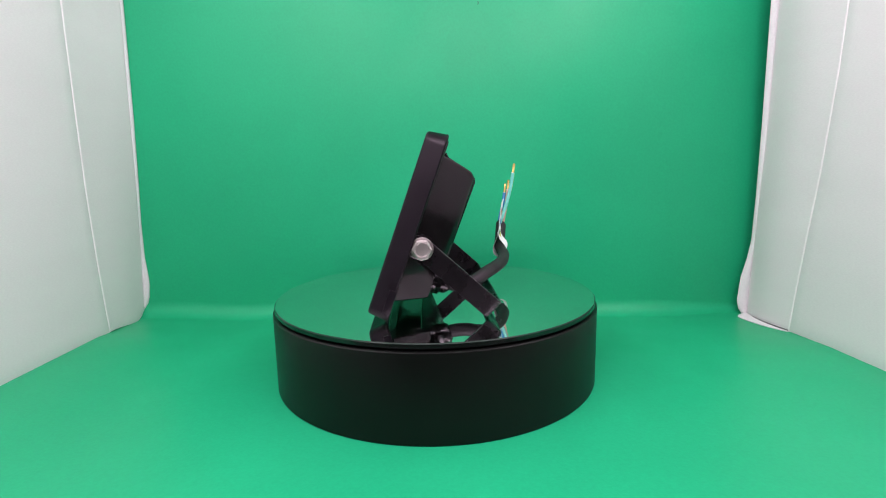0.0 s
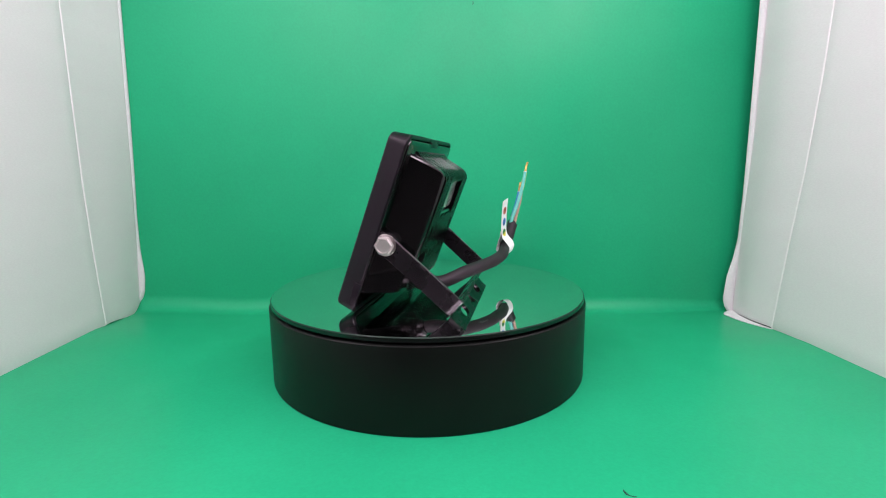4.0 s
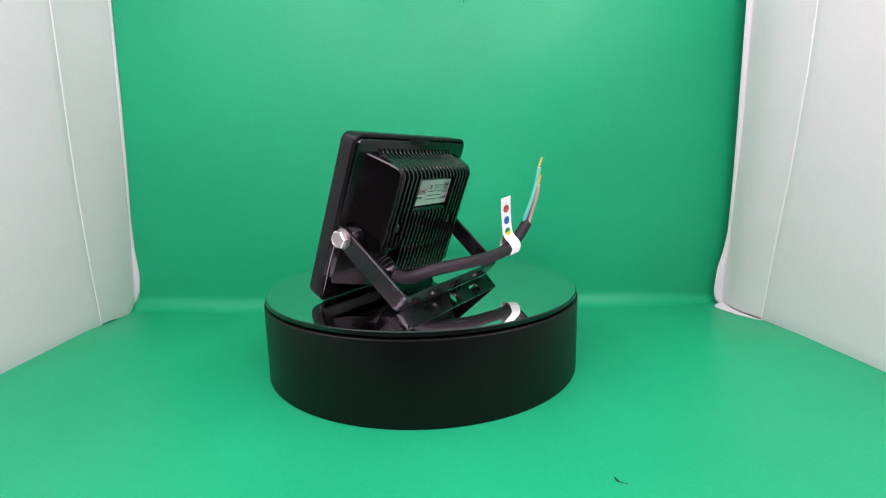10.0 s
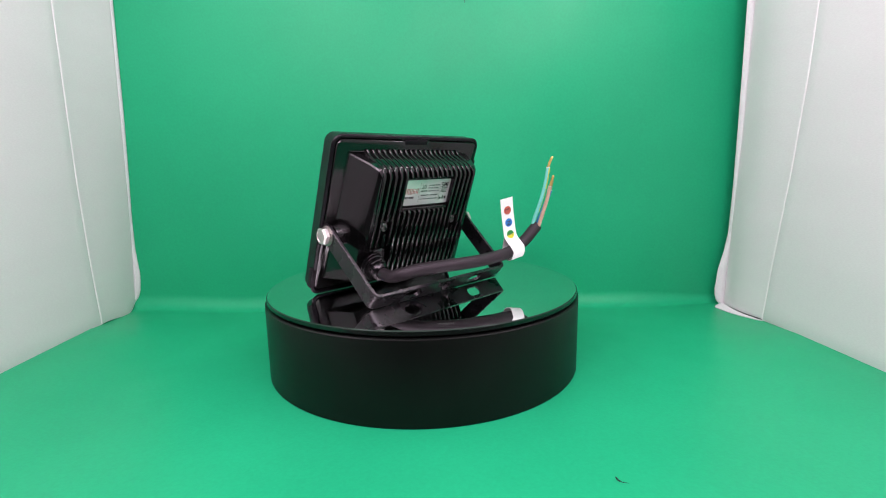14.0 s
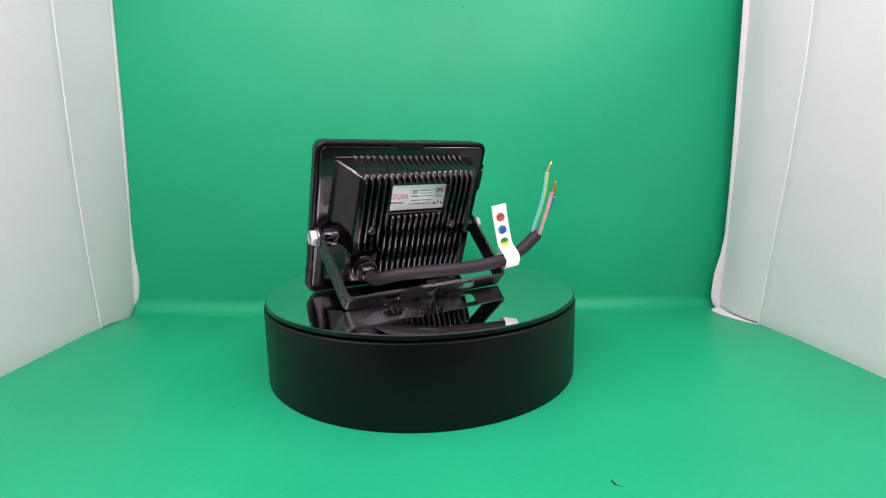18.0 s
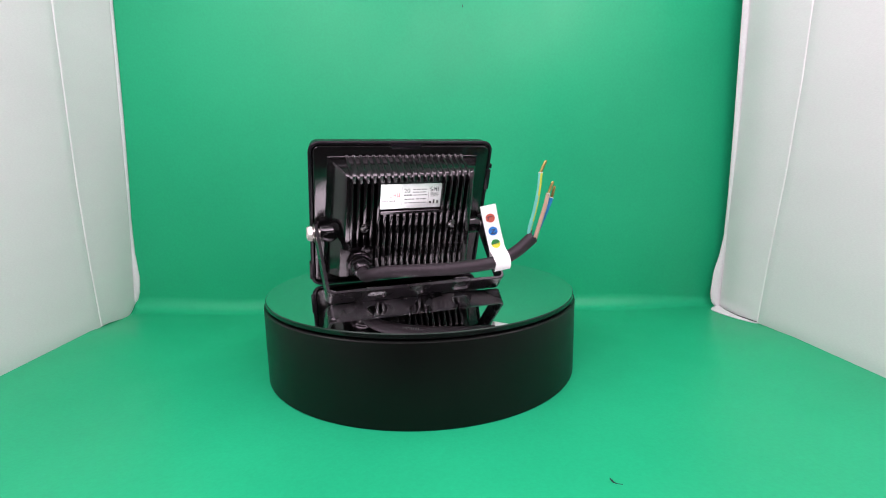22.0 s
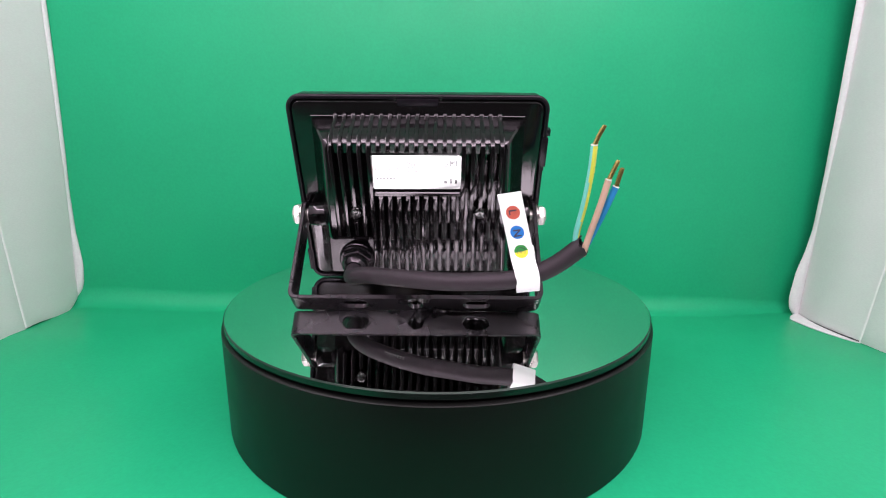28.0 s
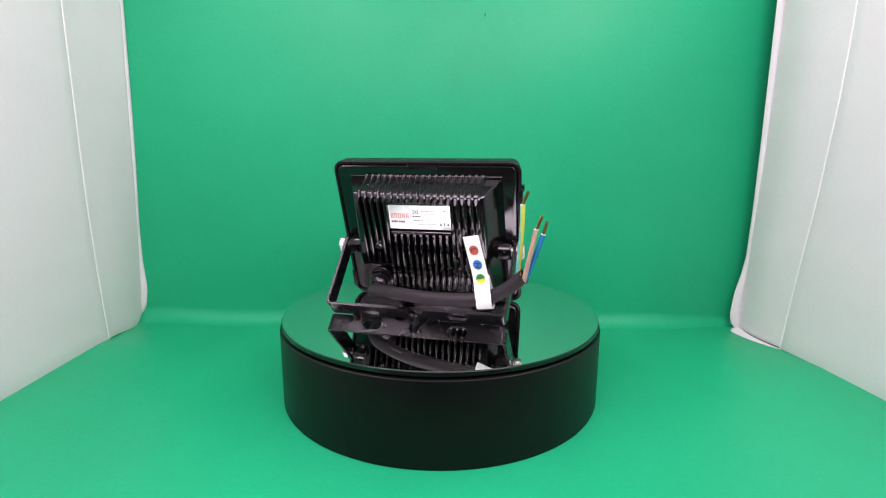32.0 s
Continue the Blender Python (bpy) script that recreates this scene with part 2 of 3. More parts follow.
def spline(points, steps=8):
    """A smooth line through the points."""
    ps = [Vector(p) for p in points]
    ps = [2 * ps[0] - ps[1]] + ps + [2 * ps[-1] - ps[-2]]
    out = []
    for i in range(1, len(ps) - 2):
        p0, p1, p2, p3 = ps[i - 1:i + 3]
        for k in range(steps):
            t = k / steps
            out.append(0.5 * (2 * p1 + (p2 - p0) * t + (2 * p0 - 5 * p1 + 4 * p2 - p3) * t * t
                              + (3 * p1 - p0 - 3 * p2 + p3) * t ** 3))
    out.append(ps[-2])
    return out


def tube(bm, line, r, n=14, split=None):
    """A round tube along the line; split(share of the length) gives the direction whose side takes the second material."""
    rings = []
    t0 = (line[1] - line[0]).normalized()
    side = t0.cross(Vector((0, 0, 1)))
    if side.length < 0.1:
        side = t0.cross(Vector((0, 1, 0)))
    side.normalize()
    for i, p in enumerate(line):
        t = (line[min(i + 1, len(line) - 1)] - line[max(i - 1, 0)]).normalized()
        side = (side - t * side.dot(t)).normalized()
        up = t.cross(side)
        rr = r[i] if isinstance(r, (list, tuple)) else r
        rings.append([p + rr * (math.cos(2 * math.pi * k / n) * side + math.sin(2 * math.pi * k / n) * up) for k in range(n)])
    vs = [[bm.verts.new(q) for q in ring] for ring in rings]
    for a, b in zip(vs, vs[1:]):
        for k in range(n):
            f = bm.faces.new((a[k], a[(k + 1) % n], b[(k + 1) % n], b[k]))
            d = split(vs.index(a) / len(vs)) if split else None
            if d and ((a[k].co + a[(k + 1) % n].co) / 2 - sum((q.co for q in a), Vector()) / n).dot(d) > 0:
                f.material_index = 1
    bm.faces.new(vs[0])
    bm.faces.new(vs[-1])


def box(bm, x0, x1, y0, y1, z0, z1, m=Matrix.Identity(4), bevel=0.0):
    r = bmesh.ops.create_cube(bm, size=1.0)
    c = Vector(((x0 + x1) / 2, (y0 + y1) / 2, (z0 + z1) / 2))
    for v in r["verts"]:
        v.co = Vector((v.co.x * (x1 - x0), v.co.y * (y1 - y0), v.co.z * (z1 - z0))) + c
    if bevel:
        edges = list({e for v in r["verts"] for e in v.link_edges})
        got = bmesh.ops.bevel(bm, geom=edges, offset=bevel, segments=2, affect="EDGES", profile=0.5)
        verts = list({v for f in got["faces"] for v in f.verts})
    else:
        verts = r["verts"]
    for v in verts:
        v.co = m @ v.co


# ---- the photo box ----
def smooth(v):
    v = min(1.0, max(0.0, v))
    return v * v * (3 - 2 * v)


def sweep(x):
    """Radius of the bend at the foot of the back wall, tighter towards the east corner."""
    return 0.014 - 0.005 * smooth((x - 0.19) / 0.07)


def wall_y(x):
    """Depth of the green back wall; it bows forward a little towards the west."""
    return 0.118 - 0.065 * x + 0.005 * smooth((x - 0.20) / 0.06) - 0.010 * (max(0.0, -x - 0.12) / 0.135) ** 2


def floor_z(x, y):
    """The sheet lies flat under the turntable and curls up where the side walls hold it."""
    rise = float(np.interp(y, (0.050, 0.105), (0.0100, 0.0050))) if x < 0 else float(np.interp(y, (0.0, 0.040, 0.0985), (0.0050, 0.0028, 0.0)))
    return rise * smooth((abs(x) - 0.165) / 0.090)


def build_backdrop():
    """One green sheet: floor, bend and back wall, slightly wavy, 0.8 mm thick."""
    bm = bmesh.new()
    nx = 81
    rows = []
    steps = []
    for i in range(48):
        steps.append(("floor", i / 47))
    for i in range(1, 13):
        steps.append(("bend", i / 12))
    for i in range(1, 26):
        steps.append(("wall", i / 25))
    for kind, s in steps:
        row = []
        for i in range(nx):
            x = -0.34 + 0.68 * i / (nx - 1)
            yw, r = wall_y(x), sweep(x)
            if kind == "floor":
                y = SHEET_FRONT + (yw - r - SHEET_FRONT) * s
                z = floor_z(x, y)
            elif kind == "bend":
                a = s * math.pi / 2
                y, z = yw - r + r * math.sin(a), floor_z(x, yw - r) + r * (1 - math.cos(a))
            else:
                foot = r + floor_z(x, yw - r)
                y, z = yw, foot + (BOX_TOP - 0.02 - foot) * s
                y += 0.0030 * math.sin(3.1 * s + 0.8) * noise.noise((x * 5, z * 4, 2.0)) * min(1, s * 4) * smooth((0.25 - abs(x)) / 0.06)
            row.append(bm.verts.new((x, y, z)))
        rows.append(row)
    for a, b in zip(rows, rows[1:]):
        for i in range(nx - 1):
            bm.faces.new((a[i], a[i + 1], b[i + 1], b[i]))
    ob = finish("backdrop", bm, GREEN, None, 80)
    th = ob.modifiers.new("thickness", "SOLIDIFY")
    th.thickness, th.offset = 0.0008, -1.0
    wn = ob.modifiers.new("even_normals", "WEIGHTED_NORMAL")
    wn.weight, wn.keep_sharp = 100, True
    return tagged(ob, "green vinyl sheet sweeping from floor to back wall", "backdrop", kind="structure")


def grid_sheet(bm, fn, nu, nv, mat=0):
    vs = [[bm.verts.new(fn(i / nu, j / nv)) for i in range(nu + 1)] for j in range(nv + 1)]
    for a, b in zip(vs, vs[1:]):
        for i in range(nu):
            bm.faces.new((a[i], a[i + 1], b[i + 1], b[i])).material_index = mat


def thick(ob, t, offset=0.0):
    m = ob.modifiers.new("thickness", "SOLIDIFY")
    m.thickness, m.offset = t, offset
    w = ob.modifiers.new("even_normals", "WEIGHTED_NORMAL")
    w.weight, w.keep_sharp = 100, True
    return ob


def at_height(z, table):
    return float(np.interp(z, [h for h, _ in table], [v for _, v in table]))


LEFT_OUT = ((0.000, -0.2600), (0.012, -0.2590), (0.020, -0.2551), (0.036, -0.2532), (0.060, -0.2550), (0.089, -0.2548), (0.120, -0.2532),
            (0.178, -0.2510), (0.270, -0.2489), (0.450, -0.2475))
LEFT_IN = ((0.000, -0.2605), (0.030, -0.2590), (0.060, -0.2572), (0.120, -0.2548), (0.270, -0.2504), (0.450, -0.2490))
LEFT_SEAM = ((0.010, 0.0631), (0.038, 0.0608), (0.070, 0.0585), (0.119, 0.0563), (0.167, 0.0560), (0.425, 0.0560))
RIGHT_OUT = ((0.000, 0.2712), (0.002, 0.2684), (0.006, 0.2655), (0.011, 0.2641), (0.016, 0.2638), (0.034, 0.2656), (0.050, 0.2700), (0.066, 0.2728), (0.105, 0.2742), (0.157, 0.2748), (0.260, 0.2752),
             (0.450, 0.2765))
RIGHT_IN = ((0.000, 0.2722), (0.066, 0.2746), (0.100, 0.2760), (0.149, 0.2784), (0.250, 0.2804), (0.450, 0.2830))
RIGHT_SEAM = ((0.003, 0.0373), (0.042, 0.0326), (0.078, 0.0276), (0.121, 0.0211), (0.188, 0.0141), (0.231, 0.0116), (0.443, 0.0067))


def left_edge(z):
    return Vector((at_height(z, LEFT_IN), 0.1220, z))


def left_seam(z):
    return Vector((-0.2545, at_height(z, LEFT_SEAM), z))


def lean(z):
    """The east flap leans inwards and forwards with height."""
    return min(1.0, z / 0.27)


def right_edge(z):
    return Vector((at_height(z, RIGHT_IN) - 0.0034 - lean(z) * 0.0078, 0.0935 - lean(z) * 0.0095, z))


def right_seam(z):
    return Vector((0.2660 + 0.003 * z, at_height(z, RIGHT_SEAM), z))


def folded(a, b, s, inward):
    """A point of a flap from seam a to edge b: its sewn edge is rolled over, a little proud of the wall."""
    s = s ** 2.4
    run = b - a
    d = s * run.length
    rise = 0.0006 * (math.sqrt(max(0.0, 1 - (1 - d / 0.0006) ** 2)) if d < 0.0006 else math.exp(-((d - 0.0006) / 0.0080) ** 1.4))
    n = Vector((run.y, -run.x, 0)).normalized() * inward
    return a + run * s + n * rise


def build_sides():
    top = BOX_TOP
    # west wall: cloth panel up to the seam, then a narrow flap turned inwards
    bm = bmesh.new()

    def west(s, t):
        z = top * t
        y = FRONT + (left_seam(max(z, 0.010)).y - FRONT) * s
        low = floor_z(-0.2545, y) + 0.0004
        z = low + (top - low) * t
        y = FRONT + (left_seam(z).y - FRONT) * s
        wave = 0.0022 * noise.noise((y * 7, z * 6, 5.0)) * math.sin(math.pi * s) * min(1.0, 0.2 + 8 * t)
        return (-0.2545 - 0.0012 * (1 - s) + wave, y, z)
    grid_sheet(bm, west, 60, 40)
    wall = thick(finish("wall_west", bm, FABRIC, None, 80), 0.0015)
    tagged(wall, "white fabric side wall of the photo box", "wall", kind="structure")
    bm = bmesh.new()

    def west_flap(s, t):
        share = s ** 2.4
        low = 0.0102 - 0.0046 * smooth(share / 0.8) + 0.0075 * max(0.0, (share - 0.72) / 0.28) ** 2
        z = low + (top - low) * t
        p = folded(left_seam(z), left_edge(z), s, 1)
        p.x += 0.0012 * math.sin(math.pi * share) * math.sin(14 * z + 1)
        return p
    grid_sheet(bm, west_flap, 48, 60)
    thick(part("flap", bm, FABRIC, wall, "white fabric flap folded inwards along a seam", 80), 0.0012)
    bm = bmesh.new()

    def west_hem(s, t):
        z = 0.012 + (top - 0.012) * t
        e = left_edge(z)
        out = at_height(z, LEFT_OUT)
        bow = 0.0012 * math.sin(math.pi * s)
        return (e.x + (out - e.x) * s - 0.0003, e.y - 0.0004 + 0.0020 * s - bow, z)
    grid_sheet(bm, west_hem, 6, 80)
    thick(part("hem", bm, HEM, wall, "bright white hem", 80), 0.0008)

    # east wall
    bm = bmesh.new()

    def east(s, t):
        y = right_seam(0.003).y + (FRONT - right_seam(0.003).y) * s
        low = floor_z(0.266, y) + 0.0004 + 0.0010 * max(0.0, noise.noise((y * 16, 3.0, 9.0)))
        z = low + (top - low) * t
        sm = right_seam(z)
        y = sm.y + (FRONT - sm.y) * s
        wave = 0.0022 * noise.noise((y * 7, z * 6, 15.0)) * math.sin(math.pi * s) * min(1.0, 0.2 + 8 * t)
        return (sm.x + 0.01 * (sm.y - y) + wave, y, z)
    grid_sheet(bm, east, 60, 40)
    wall = thick(finish("wall_east", bm, FABRIC, None, 80), 0.0015)
    tagged(wall, "white fabric side wall with a loose lower corner", "wall", kind="structure")
    bm = bmesh.new()

    def east_flap(s, t):
        share = s ** 2.4
        low = 0.0032 - 0.0026 * share
        z = low + (top - low) * t
        p = folded(right_seam(z), right_edge(z), s, -1)
        p.x -= 0.003 * math.sin(math.pi * share)
        return p
    grid_sheet(bm, east_flap, 48, 60)
    thick(part("flap", bm, FABRIC, wall, "white fabric flap beyond a seam", 80), 0.0012)
    bm = bmesh.new()

    def east_hem(s, t):
        z = 0.0006 + (top - 0.0006) * t ** 1.5
        e = right_edge(z)
        out = at_height(z, RIGHT_OUT) - 0.0034 - lean(z) * 0.0078
        bow = 0.0016 * math.sin(math.pi * s)
        return (e.x + (out - e.x) * s, e.y - 0.0006 + 0.0014 * s - bow, z)
    grid_sheet(bm, east_hem, 6, 110)
    thick(part("hem", bm, HEM, wall, "bright white hem bulging at its foot", 80), 0.0008)
    bm = bmesh.new()
    e0, s0 = right_edge(0.0012), right_seam(0.0036)
    tube(bm, [e0.lerp(s0, i / 10) + Vector((-0.0014 - 0.0030 * math.sin(math.pi * i / 10), 0, 0.0014)) for i in range(11)], 0.00035, 6)
    part("edge_line", bm, THREAD, wall, "thin dark edge line")
    bm = bmesh.new()

    def lining(s, t):
        p = e0.lerp(s0, s)
        out = (0.0115 * min(1.0, s / 0.15 + 0.04) ** 0.5 * (1 - s) ** 0.7 + 0.0005) * t
        return (p.x - 0.0012 - 0.003 * math.sin(math.pi * s) - out, p.y - out * 0.2 * (1 - s), p.z + 0.0004 + 0.0012 * (1 - t) * (1 - s))
    grid_sheet(bm, lining, 24, 4)
    thick(part("lining", bm, HEM, wall, "white lining showing at the foot", 80), 0.0008)

    bm = bmesh.new()
    box(bm, -0.36, 0.36, FRONT, 0.20, BOX_TOP, BOX_TOP + 0.004)
    tagged(finish("ceiling", bm, FABRIC), "white roof of the photo box", "ceiling", kind="structure")


def build_room():
    # unseen top, added dark so black parts reflect a shaded front
    bm = bmesh.new()
    box(bm, -0.9, 0.9, -1.30, 0.50, -0.032, -0.002)
    tagged(finish("floor_table_top", bm, TABLE_SHADE), "unseen dark top added under the photo box, in place of shade", "table top", kind="structure")
    spec = (("wall_south", (-0.9, 0.9, -1.35, -1.30, -0.032, 0.95)), ("wall_north", (-0.9, 0.9, 0.50, 0.55, -0.032, 0.95)),
            ("wall_far_west", (-0.95, -0.9, -1.35, 0.55, -0.032, 0.95)), ("wall_far_east", (0.9, 0.95, -1.35, 0.55, -0.032, 0.95)),
            ("ceiling_room", (-0.95, 0.95, -1.35, 0.55, 0.95, 1.0)))
    for nm, b in spec:
        bm = bmesh.new()
        box(bm, *b)
        tagged(finish(nm, bm, ROOM_DIM), "unseen room surface, coloured dark to stand for the dim room", nm.split("_")[0], kind="structure")


# ---- the turntable ----
DISC_TOP, DISC_R = 0.0513, 0.100


def build_turntable():
    root = tagged(new("turntable"), "round black turntable with a mirror top on green vinyl", "turntable")
    bm = bmesh.new()
    prof = [(0.0980, 0.0006), (0.1003, 0.0006), (0.1009, 0.0013), (0.1011, 0.0462), (0.1010, 0.0468), (0.1005, 0.0472),
            (0.0988, 0.0473), (0.0940, 0.0473)]
    loft(bm, [round_ring(r, z, 128) for r, z in prof])
    part("base", bm, PLASTIC, root, "satin black plastic drum")
    bm = bmesh.new()
    loft(bm, [round_ring(r, z, 96) for r, z in ((0.0945, 0.0455), (0.0945, 0.0484))])
    part("collar", bm, GROOVE, root, "recessed black ring under the mirror")
    bm = bmesh.new()
    loft(bm, [round_ring(r, z, 160) for r, z in ((0.0988, -0.0031), (0.0996, -0.0029), (DISC_R, -0.0024), (DISC_R, -0.0005))], cap1=False)
    loft(bm, [round_ring(r, z, 160) for r, z in ((DISC_R, -0.0005), (DISC_R - 0.0005, 0.0))], False, False, mat=1)
    loft(bm, [round_ring(r, z, 160) for r, z in ((DISC_R - 0.0005, 0.0), (0.05, 0.0))], False, True, mat=2)
    bmesh.ops.remove_doubles(bm, verts=bm.verts[:], dist=1e-6)
    disc = finish("mirror_disc", bm, [MIRROR_EDGE, CHAMFER, MIRROR], root, 25)
    tagged(disc, "round mirror plate with a dark edge")
    return root, disc


# ---- the floodlight: head space in millimetres (u across, v up the plate, w out of its back) ----
TILT = radians(20.0)
HEAD_O = Vector((-9.6, 7.5, 90.0 - 51.3))
HEAD_U = Vector((1, 0, 0))
HEAD_V = Vector((0, -math.sin(TILT), math.cos(TILT)))
HEAD_W = Vector((0, -math.cos(TILT), -math.sin(TILT)))
MM = 0.001


def hd(u, v, w):
    return (HEAD_O + HEAD_U * u + HEAD_V * v + HEAD_W * w) * MM


def loc(x, y, z):
    """A point of the floodlight's own space, from millimetres over the base of the table."""
    return Vector((x, y, z - 51.3)) * MM


FRAME = (-60.3, 60.3, -43.2, 58.4)


def frame_loop(inset, w, r=7.0):
    u0, u1, v0, v1 = FRAME
    return [hd(u, v, w) for u, v in rounded(u0 + inset, u1 - inset, v0 + inset, v1 - inset, max(0.8, r - inset), 8)]


def body_loop(hu, v0, v1, w, r=1.0):
    return [hd(u, v, w) for u, v in rounded(-hu, hu, v0, v1, r, 6)]


def to_head(bm):
    for v in bm.verts:
        v.co = hd(*v.co)


DRAFT = 0.016      # casting draft: backs stand out a little further at the top


def fin_mesh(name, outline):
    """One cooling fin: its outline in (v, w), 1.8 mm thick at the back, with rounded edges."""
    bm = bmesh.new()
    half, soft = 0.96, 0.44
    f = bm.faces.new([bm.verts.new((-half, v, w + (DRAFT * v if w > 14 else 0))) for v, w in outline])
    ext = bmesh.ops.extrude_face_region(bm, geom=[f])
    for g in ext["geom"]:
        if isinstance(g, bmesh.types.BMVert):
            g.co.x = half
    bmesh.ops.recalc_face_normals(bm, faces=bm.faces[:])
    edges = [e for e in bm.edges if abs(e.verts[0].co.x - e.verts[1].co.x) < 1e-6]
    bmesh.ops.bevel(bm, geom=edges, offset=soft, segments=2, affect="EDGES", profile=0.5, clamp_overlap=True)
    bm.normal_update()
    for v in bm.verts:
        if v.co.y < 43 and v.co.z > 5:      # thicker towards the root
            v.co.x *= 1 + 0.10 * min(7.5, max(0.0, 15.2 - v.co.z))
        v.co = (HEAD_U * v.co.x + HEAD_V * v.co.y + HEAD_W * v.co.z) * MM
    bmesh.ops.recalc_face_normals(bm, faces=bm.faces[:])
    me = bpy.data.meshes.new(name)
    bm.to_mesh(me)
    bm.free()
    me.materials.append(BLACK_CAST)
    me.polygons.foreach_set("use_smooth", [True] * len(me.polygons))
    me.set_sharp_from_angle(angle=radians(35))
    return me


def fin_outline(top, bottom, notches=()):
    """From the top slope over the corner and down the back; notches are (high, low, floor) stretches cut down to a floor."""
    low, high = 8.0, 16.0
    pts = []
    if top:
        pts += [(44.0, -5.2), (49.9, -5.2), (50.5, -4.3), (50.3, -3.0), (49.2, -2.0), (48.3, -0.6), (46.1, 9.0), (45.5, 11.4), (44.3, 13.6), (42.6, 15.0), (40.4, high)]
    else:
        pts += [(18.6, low), (18.6, 14.2), (18.0, 15.2), (17.2, high)]
    for a, b, floor in notches:
        pts += [(a + 0.5, high), (a, floor + 0.1), (a - 0.1, floor), (b + 0.1, floor), (b, floor + 0.1), (b - 0.5, high)]
    pts += [(bottom + 1.2, high), (bottom + 0.2, high - 0.8), (bottom, 13.2), (bottom, low)]
    if top:
        pts += [(40.0, low)]
    return pts


def build_floodlight():
    root = tagged(new("floodlight"), "black LED floodlight with bracket, cable and tag on the mirror", "floodlight")

    # front bezel with its snap clips
    bm = bmesh.new()
    loft(bm, [frame_loop(i, w) for i, w in ((7.0, -14.6), (6.4, -15.6), (3.0, -16.2), (2.2, -15.9), (1.5, -14.9), (0.3, -6.6),
                                            (0.0, -6.0), (0.25, -5.4), (0.9, -5.0), (1.9, -5.0), (2.2, -5.4), (2.4, -9.0))], False, False)
    bezel = part("bezel", bm, BLACK_BEZEL, root, "satin black front bezel with rounded corners")
    bm = bmesh.new()
    loft(bm, [frame_loop(6.6, w) for w in (-14.9, -13.4)])
    part("front_glass", bm, LENS, root, "dark front glass")

    def clip(u0, u1, v0, v1, w0, w1):
        b2 = bmesh.new()
        box(b2, u0, u1, v0, v1, w0, w1, bevel=0.35)
        to_head(b2)
        part("clip", b2, BLACK_BEZEL, bezel)
    clip(-9.4, 9.6, 53.2, 56.4, -7.5, -4.1)
    for u in (-10.4, 10.6):     # dark wedges on the lip paint the shade of its gaps beside the top clip
        b3 = bmesh.new()
        loft(b3, [[hd(uu, vv, w) for uu, vv in ((u - 0.8, 57.9), (u + 0.8, 57.9), (u + 0.4, 55.8), (u - 0.4, 55.8))] for w in (-5.6, -4.85)])
        part("gap", b3, GROOVE, bezel)
    clip(57.6, 61.0, 24.4, 38.6, -9.0, -4.2)
    clip(58.2, 61.9, 39.2, 42.4, -9.4, -5.6)
    clip(58.0, 60.6, 21.6, 23.6, -9.0, -5.4)
    clip(-61.0, -58.0, -37.5, -24.8, -9.0, -5.0)

    # cast housing: flange, tapered body, label seat, gland seat, bolt bosses
    bm = bmesh.new()
    flange = []
    for i, w, k in ((2.7, -13.0, 0.0), (2.6, -6.2, 0.6), (2.75, -5.6, 0.85), (3.2, -5.15, 1.0), (4.0, -5.0, 1.0)):
        u0, u1, v0, v1 = FRAME
        flange.append([hd(u, v, w + k * DRAFT * v) for u, v in rounded(u0 + i, u1 - i, v0 + i, v1 - i, 7.0 - i, 8)])
    loft(bm, flange)
    loft(bm, [body_loop(*q) for q in ((39.0, -33.0, 48.3, -7.6), (39.0, -29.0, 45.7, 7.4), (39.0, -28.8, 45.3, 8.2),
                                      (39.0, -28.2, 44.6, 8.6))])
    # web under the top slope: the ribs stand only a little proud of it
    loft(bm, [body_loop(*q) for q in ((39.0, 37.9, 49.1, -6.0), (39.0, 37.9, 48.0, -0.6), (39.0, 37.9, 45.75, 9.0), (39.0, 37.9, 45.05, 11.2),
                                      (39.0, 38.0, 43.7, 12.9), (39.0, 38.3, 42.4, 13.7))])
    # solid end walls beside the fins; the west one steps down at the gland seat
    levels = ((-7.6, 50.4, 53.6, 48.6, -33.0), (8.4, 43.4, 45.8, 46.0, -28.0), (12.4, 41.7, 44.1, 45.0, -26.6),
              (14.0, 40.9, 43.2, 43.9, -25.4), (15.0, 40.2, 42.4, 42.6, -24.2), (15.5, 39.5, 41.7, 41.6, -23.2))
    for sgn in (-1, 1):
        loops, lower = [], []
        for w, top_u, bot_u, v1, v0 in levels:
            cut = -5.4 if sgn < 0 else v0
            mid = bot_u + (top_u - bot_u) * (cut - v0) / (v1 - v0)
            loops.append([hd(sgn * u, v, w) for u, v in ((38.4, v1), (top_u - 0.8, v1), (top_u, v1 - 0.8), (mid, cut + 0.3), (mid - 0.3, cut), (38.4, cut))])
            if w < 12.5:
                lower.append([hd(sgn * u, v, w - (0.4 if w > 12 else 0)) for u, v in ((22.4, -5.0), (mid, -5.0), (bot_u, v0 + 0.6), (bot_u - 0.6, v0), (22.4, v0))])
        loft(bm, loops)
        if sgn < 0:
            loft(bm, lower)
    loft(bm, [[hd(u, v, w) for u, v in rounded(-20.6 + i, 20.6 - i, 19.0 + i, 38.4 - i, 1.0, 3)] for i, w in ((0, 8.0), (0, 13.1), (0.4, 13.4))])
    loft(bm, [[hd(u, v, w) for u, v in rounded(-19.8 + i, 20.2 - i, 17.7 + i, 20.0 - i, 0.8, 3)] for i, w in ((0, 8.0), (0, 14.9), (0.4, 15.3))])
    for sgn in (-1, 1):
        rings = []
